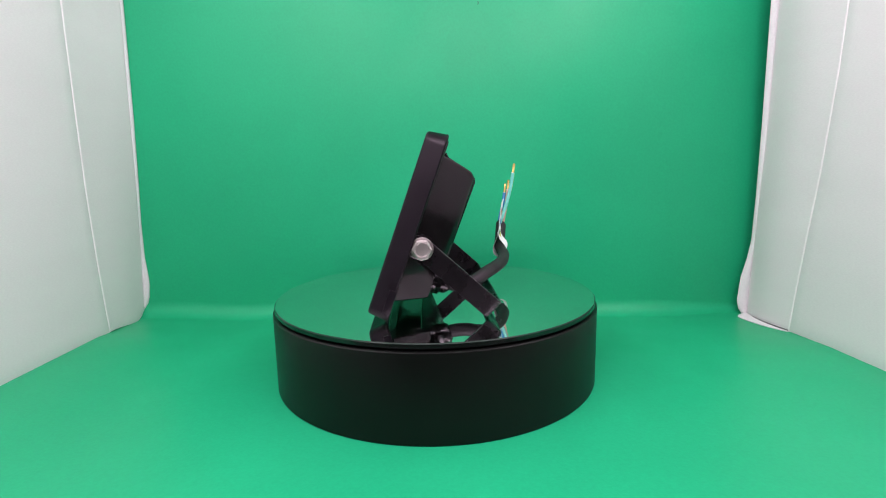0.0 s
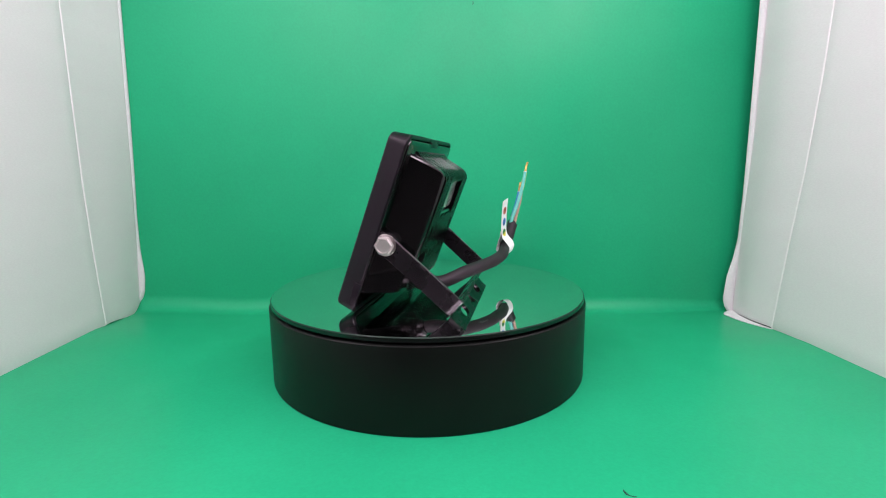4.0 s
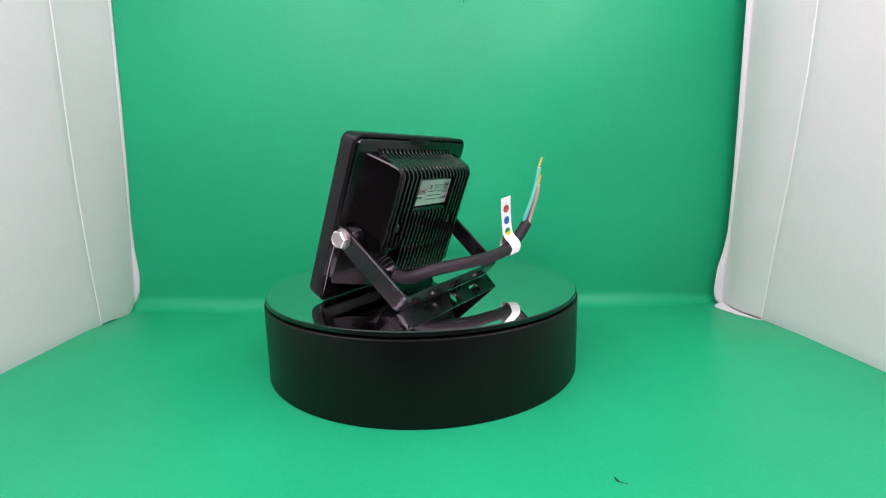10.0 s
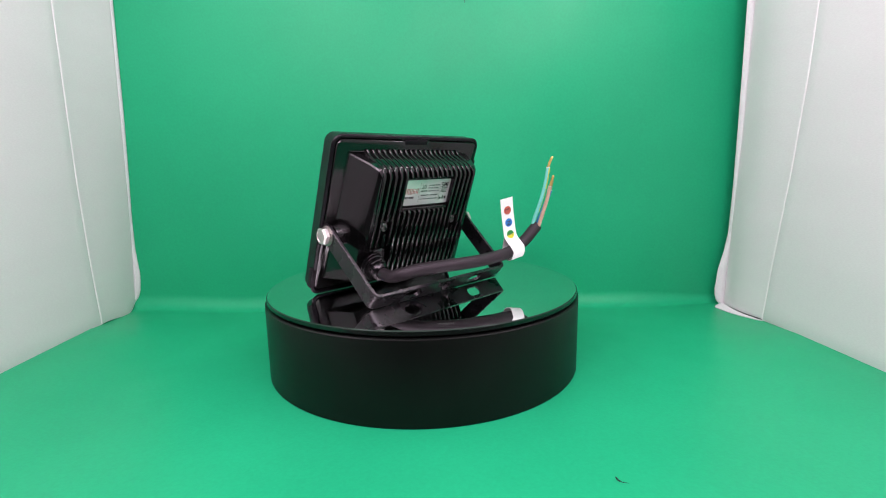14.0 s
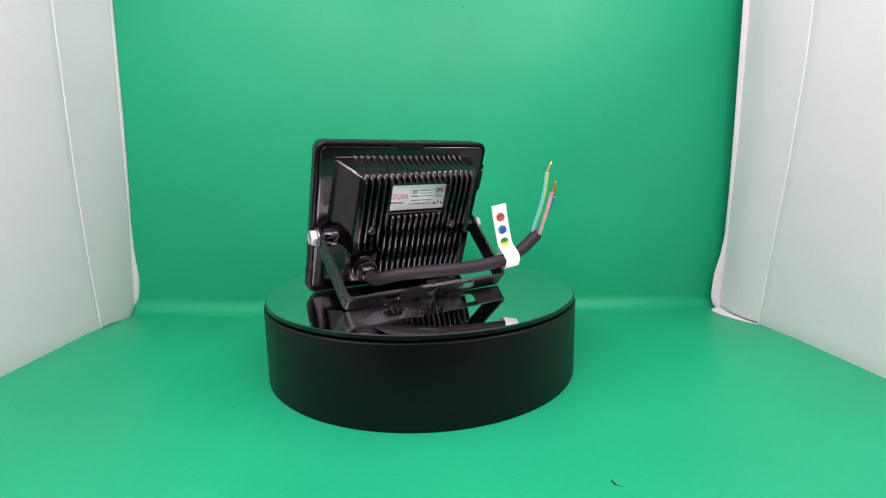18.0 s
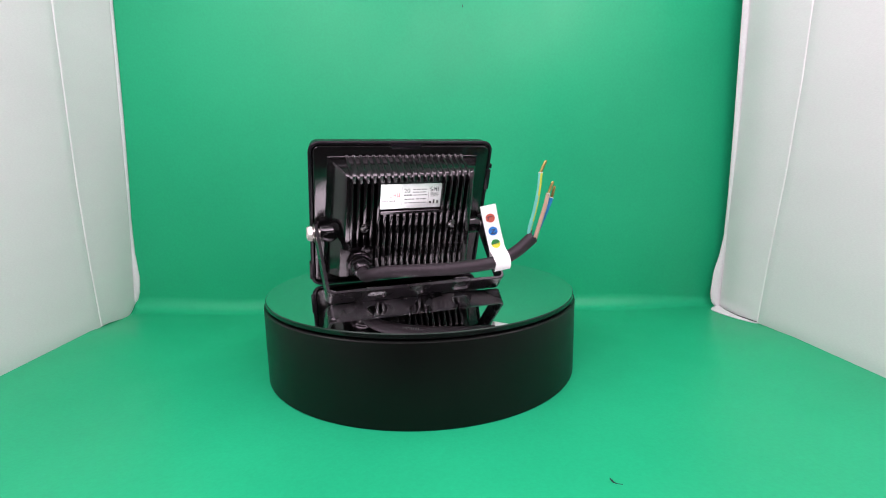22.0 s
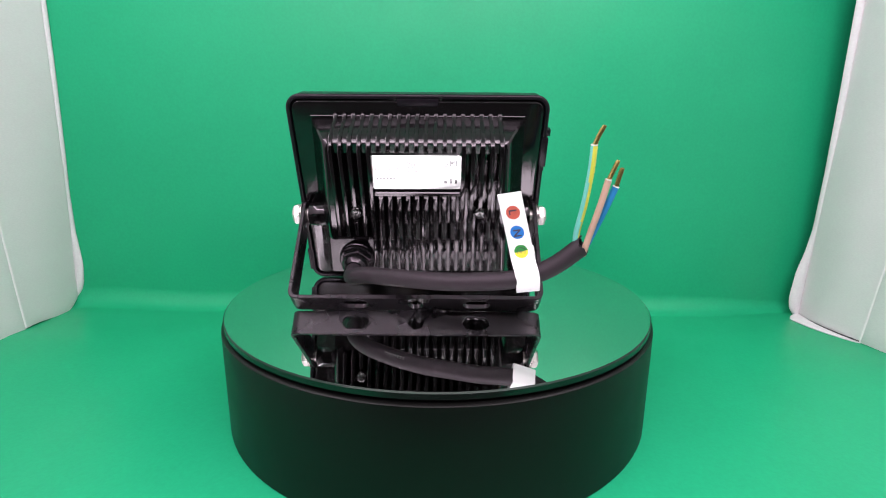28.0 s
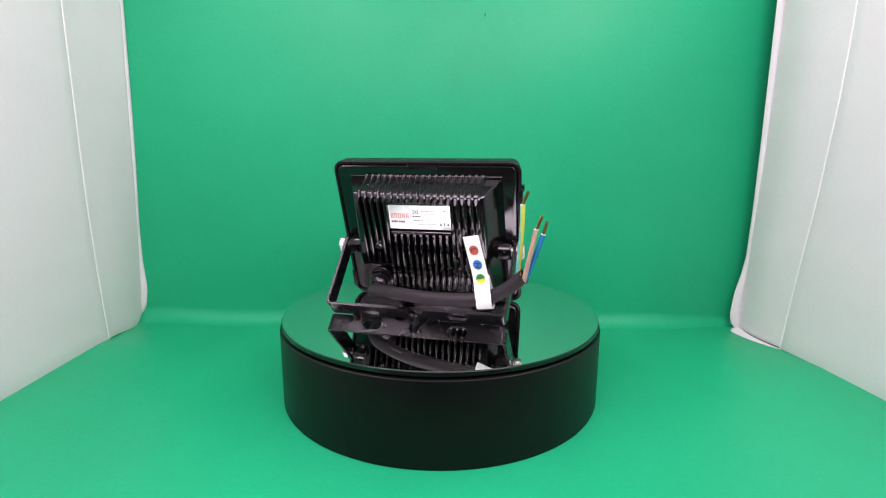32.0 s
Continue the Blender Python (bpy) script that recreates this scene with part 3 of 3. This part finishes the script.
        for uu, rr in ((43.0, 6.4), (50.0, 6.0), (53.6, 5.7), (54.6, 5.2)):
            ring = []
            for k in range(24):
                a = 2 * math.pi * k / 24
                ww = rr * math.cos(a)
                ring.append(hd(sgn * uu, rr * math.sin(a) * (1.0 if ww > 0 else 1.05), min(ww, 5.2) if ww > 0 else max(ww, -6.6)))
            rings.append(ring)
        loft(bm, rings)
    tube(bm, [hd(u, 48.8, -4.3) for u in range(-49, 50, 14)], 0.5 * MM, 8)    # fillet along the root of the fins
    # ledge over the gland seat
    loft(bm, [[hd(u, v, w) for u, v in rounded(-40.4, -21.8, -5.9, -4.5, 0.6, 2)] for w in (8.0, 14.2)])
    housing = part("housing", bm, BLACK_CAST, root, "glossy black die-cast aluminium housing", 30)

    # cooling fins
    gap = (-4.6, -5.2, 15.65)
    kinds = {
        "left": fin_mesh("fin", fin_outline(True, -4.2)),
        "left_cut": fin_mesh("fin", fin_outline(True, -4.2, ((12.2, 5.2, 10.6),))),
        "full": fin_mesh("fin", fin_outline(True, -27.6, (gap,))),
        "full_cut": fin_mesh("fin", fin_outline(True, -27.6, ((12.2, 5.2, 10.6), gap))),
        "short": fin_mesh("fin", fin_outline(True, 38.7)),
        "lower": fin_mesh("fin", fin_outline(False, -27.6, (gap,))),
    }

    def fin(kind, u):
        ob = new("fin", kinds[kind])
        ob.parent = housing
        ob.location = hd(u, 0, 0)
    for k in range(19):
        u = -37.35 + 4.15 * k
        if k <= 3:
            fin("left_cut" if k == 2 else "left", u)
        elif k >= 15 or k in (4, 14):
            fin("full_cut" if k == 16 else "full", u)
        else:
            fin("short", u)
            fin("lower", u)

    # case screws: domed heads with a crosswise slot, in a round well
    for u in (-29.05, 29.05):
        bm = bmesh.new()

        def disc(r, w, n=20):
            return [hd(u + r * math.cos(2 * math.pi * k / n), 8.7 + r * math.sin(2 * math.pi * k / n), w) for k in range(n)]
        loft(bm, [disc(r, w) for r, w in ((2.9, 8.0), (3.0, 13.6), (2.85, 14.3), (2.4, 14.75), (1.6, 14.95), (0.5, 15.05))])
        screw = part("case_screw", bm, BLACK_ZINC, housing, "black pan-head screw with a cross slot")
        # slots are not cut: dark bars on the head give their shade
        for ang in (0.4, 0.4 + math.pi / 2):
            bm = bmesh.new()
            box(bm, -1.1, 1.1, -0.16, 0.16, 14.8, 15.08)
            for v in bm.verts:
                x, y = v.co.x, v.co.y
                v.co = hd(u + x * math.cos(ang) - y * math.sin(ang), 8.7 + x * math.sin(ang) + y * math.cos(ang), v.co.z)
            part("slot", bm, GROOVE, screw)

    # rating label
    bm = bmesh.new()
    loft(bm, [[hd(u, v, w) for u, v in rounded(-20.0, 20.0, 21.0, 37.2, 1.0, 4)] for w in (13.42, 13.55)])
    lab = part("rating_label", bm, STICKER, housing, "silver-white rating label with red and black print")

    def bar(name, u0, u1, v0, v1, mm):
        b2 = bmesh.new()
        loft(b2, [[hd(u, v, w) for u, v in ((u0, v0), (u1, v0), (u1, v1), (u0, v1))] for w in (13.56, 13.60)])
        part(name, b2, mm, lab)
    for i in range(5):       # the maker's mark, as plain strokes
        u = -18.6 + 2.45 * i
        bar("mark_block", u, u + 0.55, 28.2, 31.8, INK_RED)
        bar("mark_block", u + 1.2, u + 1.75, 28.2, 31.8, INK_RED)
        bar("mark_block", u + 0.6, u + 1.15, (28.2, 31.2, 28.2, 29.7, 29.0)[i], (28.8, 31.8, 28.8, 30.3, 29.6)[i], INK_RED)
    for u0, u1 in ((-18.4, -17.3), (-17.0, -15.7), (-15.4, -14.4), (-13.7, -12.6), (-12.3, -11.2), (-10.9, -9.9)):
        bar("print_bar", u0, u1, 25.3, 26.7, INK_DARK)
    for v0, v1, ink, ends in (
            (33.1, 33.8, INK_GREY, ((1.2, 3.0), (3.4, 6.2), (6.8, 8.2), (8.5, 10.4))),
            (31.3, 31.9, INK_GREY, ((1.2, 2.6), (2.9, 5.4), (5.8, 7.2), (7.5, 9.8))),
            (29.4, 30.2, INK_DARK, ((-4.6, -3.2), (-2.9, -1.4), (-1.1, 0.6))),
            (29.4, 30.0, INK_GREY, ((1.6, 3.8), (4.2, 7.0), (7.3, 8.4), (8.8, 10.6))),
            (26.7, 27.4, INK_GREY, ((-4.2, -2.3), (-2.0, 0.2), (0.5, 2.4), (3.6, 5.6), (6.0, 7.4), (7.7, 9.8))),
            (24.3, 24.9, INK_GREY, ((-4.6, -2.0), (-1.6, 1.0), (1.3, 3.4), (3.8, 6.6), (6.9, 8.0), (8.3, 10.2)))):
        for u0, u1 in ends:
            bar("print_bar", u0, u1, v0, v1, ink)
    bar("print_rule", -5.9, -5.7, 23.0, 35.2, INK_GREY)
    bar("print_rule", 11.4, 11.6, 23.0, 35.2, INK_GREY)
    for u0, u1, v0, v1 in ((12.4, 14.1, 34.5, 35.0), (12.4, 12.9, 33.2, 34.4), (13.6, 14.1, 31.9, 33.1), (12.4, 13.5, 31.9, 32.4), (13.0, 14.1, 33.0, 33.5),
                           (14.6, 15.2, 31.9, 35.0), (15.3, 16.2, 33.0, 34.2), (16.3, 16.9, 31.9, 35.0), (17.4, 18.0, 31.9, 35.0)):
        bar("test_mark_block", u0, u1, v0, v1, INK_DARK)      # test mark, as plain blocks
    for i in range(4):
        bar("print_bar", 12.6, 18.2 - 0.4 * (i % 2), 31.0 - 0.85 * i, 31.4 - 0.85 * i, INK_GREY)
    bar("symbol_shape", 12.2, 13.6, 23.8, 25.2, INK_DARK)
    bar("symbol_shape", 14.8, 15.8, 23.8, 26.2, INK_DARK)
    bar("symbol_shape", 17.0, 18.2, 23.8, 25.7, INK_DARK)
    lettering("20", 4.0, Matrix(((1, 0, 0, -4.6), (0, 1, 0, 31.3), (0, 0, 1, 13.57), (0, 0, 0, 1))), INK_DARK, lab, hd)

    # bolts through the bosses
    for sgn in (-1, 1):
        bm = bmesh.new()

        def ring(r, u, n=24, a0=0.0):
            return [hd(sgn * u, r * math.sin(2 * math.pi * k / n + a0), r * math.cos(2 * math.pi * k / n + a0)) for k in range(n)]
        a0 = 0.35
        loft(bm, [ring(4.9, 59.3, 6, a0), ring(5.2, 59.5, 6, a0), ring(5.2, 61.7, 6, a0), ring(4.55, 62.5, 6, a0), ring(3.75, 62.6, 6, a0)], cap1=False)
        loft(bm, [ring(4.0, 62.3), ring(3.9, 62.72), ring(3.5, 62.7), ring(3.1, 62.0), ring(2.0, 61.75)])
        loft(bm, [[hd(sgn * uu, vv + r * math.sin(k), ww + r * math.cos(k)) for k in (0, 1.05, 2.1, 3.14, 4.19, 5.24)]
                  for r, uu, vv, ww in ((0.7, 61.7, -1.2, 0.9), (0.6, 62.05, -1.2, 0.9))])
        loft(bm, [[hd(sgn * uu, vv + r * math.sin(k), ww + r * math.cos(k)) for k in (0, 1.05, 2.1, 3.14, 4.19, 5.24)]
                  for r, uu, vv, ww in ((0.6, 61.7, -1.5, -0.9), (0.5, 62.05, -1.5, -0.9))])
        loft(bm, [ring(2.9, 54.0), ring(2.9, 59.6)])
        bolt = part("bolt", bm, STEEL, root, "zinc-plated hex bolt", 30)
        bm = bmesh.new()
        loft(bm, [ring(5.7, 57.9), ring(5.9, 58.0), ring(5.9, 58.5), ring(5.7, 58.6)])
        part("washer", bm, WASHER, bolt, "", 30)
        bm = bmesh.new()
        loft(bm, [ring(4.5, 58.6), ring(4.7, 58.7), ring(4.7, 59.2), ring(4.5, 59.3)])
        part("spring_washer", bm, WASHER, bolt, "", 30)
        # the washer is whole: a dark block paints the shade in its split
        bm = bmesh.new()
        box(bm, 4.25, 5.0, -0.45, 0.45, -0.5, 0.5, Matrix(((0, 0, sgn, sgn * 58.95), (0.5, 0.6, 0, 0), (0.8, -0.5, 0, 0), (0, 0, 0, 1))))
        to_head(bm)
        part("split", bm, GROOVE, bolt, "dark block for the shaded split of the spring washer")

    build_bracket(root)
    build_gland_and_cable(root)
    return root


def lettering(text, size, m, material, parent, place, bold=0.03):
    cu = bpy.data.curves.new("lettering", "FONT")
    cu.offset = bold
    cu.body, cu.size, cu.extrude, cu.resolution_u = text, size, 0.02, 4
    tmp = bpy.data.objects.new("lettering", cu)
    scene.collection.objects.link(tmp)
    bpy.context.view_layer.update()
    me = bpy.data.meshes.new_from_object(tmp.evaluated_get(bpy.context.evaluated_depsgraph_get()))
    bpy.data.objects.remove(tmp)
    for v in me.vertices:
        v.co = place(*(m @ v.co))
    me.materials.clear()
    me.materials.append(material)
    ob = new("lettering", me)
    ob.parent = parent
    return ob


ARM_L, ARM_W, ARM_T = 51.1, 11.0, 1.9
ARM_D = Vector((0, -0.738, -0.675))
ARM_P = Vector((0, -0.675, 0.738))
ARM_O = Vector((0, 7.5, 90.0))
ARM_U = 57.9


def build_bracket(root):
    """A flat steel strip bent to a U: two arms from the bolts and a foot with two slots and a round hole."""
    def at(u, s, p):
        q = ARM_O + ARM_D * s + ARM_P * p + Vector((-9.6 + u, 0, 0))
        return loc(*q)
    bm = bmesh.new()
    r = 4.0
    hw = ARM_W / 2
    bot = 56.2
    # arms and bends as a strip, outer and inner face
    for sgn in (-1, 1):
        path = []
        for s in (-2.0, 2, 12, 24, 36, ARM_L - r):
            k = max(0, s) / ARM_L
            path.append((ARM_U + (bot - ARM_U) * k, s, (1, 0)))
        for i in range(1, 7):
            a = math.pi / 2 * i / 6
            path.append((bot - r + r * math.cos(a), ARM_L - r + r * math.sin(a), (math.cos(a), math.sin(a))))
        path.append((40.0, ARM_L, (0, 1)))
        loops = []
        for u, s, (nu, ns) in path:
            ui, si = u - nu * ARM_T, s - ns * ARM_T
            e = 0.3
            loops.append([at(sgn * u, s, -hw + e), at(sgn * u, s, hw - e), at(sgn * (u - nu * e), s - ns * e, hw),
                          at(sgn * (ui + nu * e), si + ns * e, hw), at(sgn * ui, si, hw - e), at(sgn * ui, si, -hw + e),
                          at(sgn * (ui + nu * e), si + ns * e, -hw), at(sgn * (u - nu * e), s - ns * e, -hw)])
        loft(bm, loops)
        n = 14   # rounded end round the bolt
        outer = [(-2.0 - hw * math.sin(math.pi * k / n), -hw * math.cos(math.pi * k / n)) for k in range(n + 1)]
        loft(bm, [[at(sgn * ARM_U, s, p) for s, p in outer], [at(sgn * (ARM_U - ARM_T), s, p) for s, p in outer]])
    # the foot between the arms, with its openings
    def hole(cx, hx, hy, n=8):
        return [(cx + x, y) for x, y in rounded(-hx, hx, -hy, hy, min(hx, hy) - 0.01, n)]
    b2 = bmesh.new()
    edges = []
    for lp in ([(-40.0, -hw), (40.0, -hw), (40.0, hw), (-40.0, hw)], hole(-27.0, 6.0, 3.1), hole(0, 3.4, 3.4), hole(27.0, 6.0, 3.1)):
        vs = [b2.verts.new((x, y, 0)) for x, y in lp]
        edges += [b2.edges.new((vs[i], vs[(i + 1) % len(vs)])) for i in range(len(vs))]
    bmesh.ops.triangle_fill(b2, edges=edges, use_beauty=True, use_dissolve=False)
    ext = bmesh.ops.extrude_face_region(b2, geom=b2.faces[:])
    for g in ext["geom"]:
        if isinstance(g, bmesh.types.BMVert):
            g.co.z = 1.0
    for v in b2.verts:
        v.co = at(v.co.x, ARM_L - ARM_T * v.co.z, v.co.y)
    me = bpy.data.meshes.new("tmp")
    b2.to_mesh(me)
    b2.free()
    bm.from_mesh(me)
    bpy.data.meshes.remove(me)
    part("bracket", bm, BLACK_STEEL, root, "black steel U bracket with slots in its foot", 35)


CABLE = [(-40.6, -1.4, 67.4), (-40.6, -9.0, 65.0), (-40.3, -16.5, 64.6), (-37.3, -23.0, 66.6), (-31.2, -28.2, 68.5), (-24.3, -32.6, 69.3),
         (-17.7, -36.6, 69.9), (-5.5, -42.2, 70.5), (6.1, -45.4, 70.9), (17.5, -47.6, 71.7), (28.0, -47.8, 72.4), (37.6, -47.8, 74.2),
         (47.0, -49.6, 79.4), (56.0, -51.6, 87.2)]
TAG_SIDE = Vector((0.94, -0.29, 0.19)).normalized()
TAG = [(27.7, -48.6, 107.7), (29.4, -47.9, 101.0), (31.2, -47.4, 94.0), (33.2, -47.2, 86.0), (34.0, -47.8, 82.2), (34.7, -49.6, 79.4),
       (35.4, -51.8, 76.6), (35.9, -52.6, 73.4), (36.3, -51.2, 69.4), (36.8, -48.4, 68.0), (37.1, -45.2, 69.4), (36.6, -43.6, 73.2), (35.6, -44.6, 78.2),
       (34.6, -46.2, 82.6), (33.8, -46.5, 86.0)]


def build_gland_and_cable(root):
    cu, cv = -31.0, -18.2

    def ring(r, w, n=28, a0=0.0):
        return [hd(cu + r * math.cos(2 * math.pi * k / n + a0), cv + r * math.sin(2 * math.pi * k / n + a0), w) for k in range(n)]
    bm = bmesh.new()
    loft(bm, [ring(8.8, 11.5), ring(8.8, 12.8), ring(8.5, 13.1), ring(7.9, 13.2), ring(7.9, 13.7), ring(8.4, 13.9), ring(8.4, 14.6), ring(7.8, 15.0)])
    loft(bm, [ring(7.4, 14.8, 6, 0.3), ring(7.7, 15.1, 6, 0.3), ring(7.7, 17.2, 6, 0.3), ring(6.9, 17.8, 6, 0.3)])
    loft(bm, [ring(6.4, 17.4), ring(6.4, 18.3), ring(5.9, 18.5), ring(5.9, 18.9), ring(6.3, 19.1), ring(6.2, 19.9), ring(5.6, 21.3), ring(4.6, 22.4), ring(3.9, 22.6)])
    part("cable_gland", bm, GLAND, root, "black nylon cable gland with hex nut", 30)
    line = spline([loc(*p) for p in CABLE], 9)
    bm = bmesh.new()
    tube(bm, line, 3.75 * MM, 20)
    cable = part("cable", bm, RUBBER, root, "thick black rubber cable curving upwards")
    bm = bmesh.new()
    end, ahead = line[-1], (line[-1] - line[-2]).normalized()
    side = ahead.cross(Vector((0, 1, 0))).normalized()
    up = side.cross(ahead)

    def lip(r, f):
        out = []
        for k in range(24):
            a = 2 * math.pi * k / 24
            reach = f * (1.1 + 1.0 * math.sin(a + 0.6) + 0.7 * math.sin(3 * a + 1.0) + 0.35 * math.sin(7 * a))
            out.append(end + (side * math.cos(a) + up * math.sin(a)) * r * MM + ahead * reach * MM)
        return out
    loft(bm, [lip(3.75, -0.4), lip(3.75, 1.0), lip(3.1, 1.0), lip(3.0, -0.4)], False, False)
    part("sheath_end", bm, RUBBER, cable, "ragged cut end of the rubber sheath")
    # faint print along the sheath
    bm = bmesh.new()
    for i in range(10):
        p = line[48 + i]
        q = p + Vector((0, -0.75, -0.66)).normalized() * 3.75 * MM
        box(bm, -0.6, 0.6, -0.6 + 0.2 * (i % 3), 0.6, -0.05, 0.05, Matrix.Translation(q) @ Vector((0, -0.75, -0.66)).to_track_quat("Z", "X").to_matrix().to_4x4() @ Matrix.Scale(MM, 4))
    part("print_bar", bm, PRINT_GREY, cable)

    wires = (("wire", [(54.6, -49.6, 84.8), (53.9, -51.8, 92.5), (54.9, -55.8, 104.0), (55.6, -59.0, 116.0), (55.7, -60.7, 126.3)],
              [(55.7, -60.7, 126.1), (56.9, -61.3, 129.6), (58.4, -62.1, 133.0)], [WIRE_YELLOW, WIRE_TEAL], "yellow and green striped wire"),
             ("wire", [(56.6, -52.2, 84.0), (58.6, -54.4, 94.0), (60.9, -56.8, 105.0), (62.6, -58.0, 113.9)],
              [(62.6, -58.0, 113.7), (63.9, -58.4, 117.2), (65.2, -58.9, 120.8)], [WIRE_BROWN], "brown insulated wire"),
             ("wire", [(57.2, -50.2, 84.6), (60.4, -51.6, 93.0), (63.6, -54.4, 103.0), (66.2, -56.0, 111.2)],
              [(66.2, -56.0, 111.0), (66.9, -56.4, 114.6), (67.7, -56.8, 118.0)], [WIRE_BLUE], "blue insulated wire"))
    for nm, pts, tip, mats, lab in wires:
        bm = bmesh.new()
        ln = spline([loc(*p) for p in pts], 8)
        tube(bm, ln, 1.25 * MM, 14, (lambda f: Vector((-0.92, -0.6 + 1.45 * f, 0.0))) if len(mats) > 1 else None)
        w = part(nm, bm, mats, cable, lab)
        bm = bmesh.new()
        t2 = spline([loc(*p) for p in tip], 6)
        for k in range(3):
            off = Vector((math.cos(2.1 * k), math.sin(2.1 * k), 0.1 * k)) * 0.42 * MM
            tube(bm, [p + off for p in t2], [0.5 * MM] * (len(t2) - 2) + [0.46 * MM, 0.3 * MM], 7)
        part("copper_end", bm, COPPER, w, "bare copper strands")
        bm = bmesh.new()
        end, back = ln[-1], (ln[-2] - ln[-1]).normalized()
        tube(bm, [end + back * 0.25 * MM, end - back * 0.06 * MM, end - back * 0.16 * MM], [1.29 * MM, 1.29 * MM, 1.0 * MM], 14)
        part("cut_rim", bm, CUT_PVC, w, "pale cut rim of the insulation")

    # paper flag folded round the cable
    ln = spline([loc(*p) for p in TAG], 8)
    bm = bmesh.new()
    half = 4.7 * MM
    vs = [(bm.verts.new(p - TAG_SIDE * half), bm.verts.new(p - TAG_SIDE * half * 0.33), bm.verts.new(p + TAG_SIDE * half * 0.33), bm.verts.new(p + TAG_SIDE * half)) for p in ln]
    for a, b in zip(vs, vs[1:]):
        for i in range(3):
            bm.faces.new((a[i], a[i + 1], b[i + 1], b[i]))
    tag = part("tag", bm, PAPER, root, "white paper flag with three coloured dots", 80)
    thick(tag, 0.00022)

    def on_tag(d):
        """Axes on the flag's front at d mm from its top: across, up, out."""
        run = 0.0
        for a, b in zip(ln, ln[1:]):
            if run + (b - a).length / MM >= d:
                up = (a - b).normalized()
                out = TAG_SIDE.cross(up).normalized()
                if out.y > 0:
                    out = -out
                c = a + (b - a).normalized() * (d - run) * MM
                return c + out * 0.2 * MM, TAG_SIDE, up, out
            run += (b - a).length / MM
    def dot(d, mats):
        c, x, y, o = on_tag(d)
        for i, mm in enumerate(mats):
            a0, a1 = (0, 2 * math.pi) if len(mats) == 1 else (math.pi * i + 0.12, math.pi * (i + 1) + 0.12)
            n = 28
            b2 = bmesh.new()
            pts = [(math.cos(a0 + (a1 - a0) * k / n), math.sin(a0 + (a1 - a0) * k / n)) for k in range(n + (1 if len(mats) > 1 else 0))]
            flat = [(on_tag(d - 2.75 * q), p) for p, q in pts]
            loft(b2, [[w[0] + w[1] * p * 2.75 * MM + w[3] * h * MM for w, p in flat] for h in (0.0, 0.03)])
            part("dot", b2, mm, tag)
        return c, x, y, o

    def letter(txt, d, col):
        c, x, y, o = d
        m = Matrix(((0, 1, 0, 0.0), (-1, 0, 0, 0.0), (0, 0, 1, 0.0), (0, 0, 0, 1)))
        def place(p, q, r):
            return c + (x * (p - 1.5) + y * (q + 1.35)) * MM + o * (0.05 + 0.01 * r) * MM
        lettering(txt, 4.3, m, col, tag, place, 0.09)
    letter("L", dot(8.0, [DOT_RED]), TAG_INK)
    letter("N", dot(16.2, [DOT_BLUE]), TAG_INK)
    c, x, y, o = dot(24.2, [DOT_GREEN, DOT_YELLOW])
    bm = bmesh.new()
    strokes = [((-0.1 - 0.4 * k, -wd), (0.1 - 0.4 * k, -wd), (0.1 - 0.4 * k, wd), (-0.1 - 0.4 * k, wd)) for k, wd in enumerate((0.9, 0.6, 0.3))]
    strokes.append(((0.1, -0.1), (1.1, -0.1), (1.1, 0.1), (0.1, 0.1)))
    for k in range(20):
        a, b = 2 * math.pi * k / 20, 2 * math.pi * (k + 1) / 20
        strokes.append([(r * math.cos(q), r * math.sin(q)) for r, q in ((1.5, a), (1.7, a), (1.7, b), (1.5, b))])
    for pts in strokes:
        flat = [(on_tag(24.2 - q), p) for p, q in pts]
        loft(bm, [[w[0] + w[1] * p * MM + w[3] * h * MM for w, p in flat] for h in (0.03, 0.06)])
    part("earth_symbol", bm, TAG_INK, tag)


def build_specks():
    bm = bmesh.new()
    ln = spline([(0.0770, -0.1440, 0.0006), (0.0768, -0.1462, 0.0010), (0.0780, -0.1480, 0.0006), (0.0806, -0.1490, 0.0007)], 5)
    tube(bm, ln, [0.0002 + 0.00022 * math.sin(math.pi * i / (len(ln) - 1)) for i in range(len(ln))], 6)
    tagged(finish("fibre", bm, FIBRE), "small curled dark fibre lying on the green sheet", "fibre")
    bm = bmesh.new()
    yw = wall_y(0.0406) - 0.0012
    ln = spline([(0.0405, yw, 0.2621), (0.0409, yw, 0.2631), (0.0407, yw, 0.2643)], 4)
    tube(bm, ln, 0.0003, 6)
    tagged(finish("fibre", bm, FIBRE), "tiny dark fibre clinging to the green wall", "fibre")


build_backdrop()
build_sides()
build_room()
turntable, mirror_disc = build_turntable()
floodlight = build_floodlight()
build_specks()


def heading(t):
    """Degrees by which platter and floodlight stand turned at t seconds."""
    s = t - 20.0
    return 23.0 - 3.286 * s + 0.0050 * s * s


def motions():
    times = list(range(0, 33))
    walk(mirror_disc, [(t, pose(0, 0, DISC_TOP, 0, 0, heading(t))) for t in times])
    walk(floodlight, [(t, pose(0, 0, DISC_TOP, 0, 0, heading(t))) for t in times])


motions()
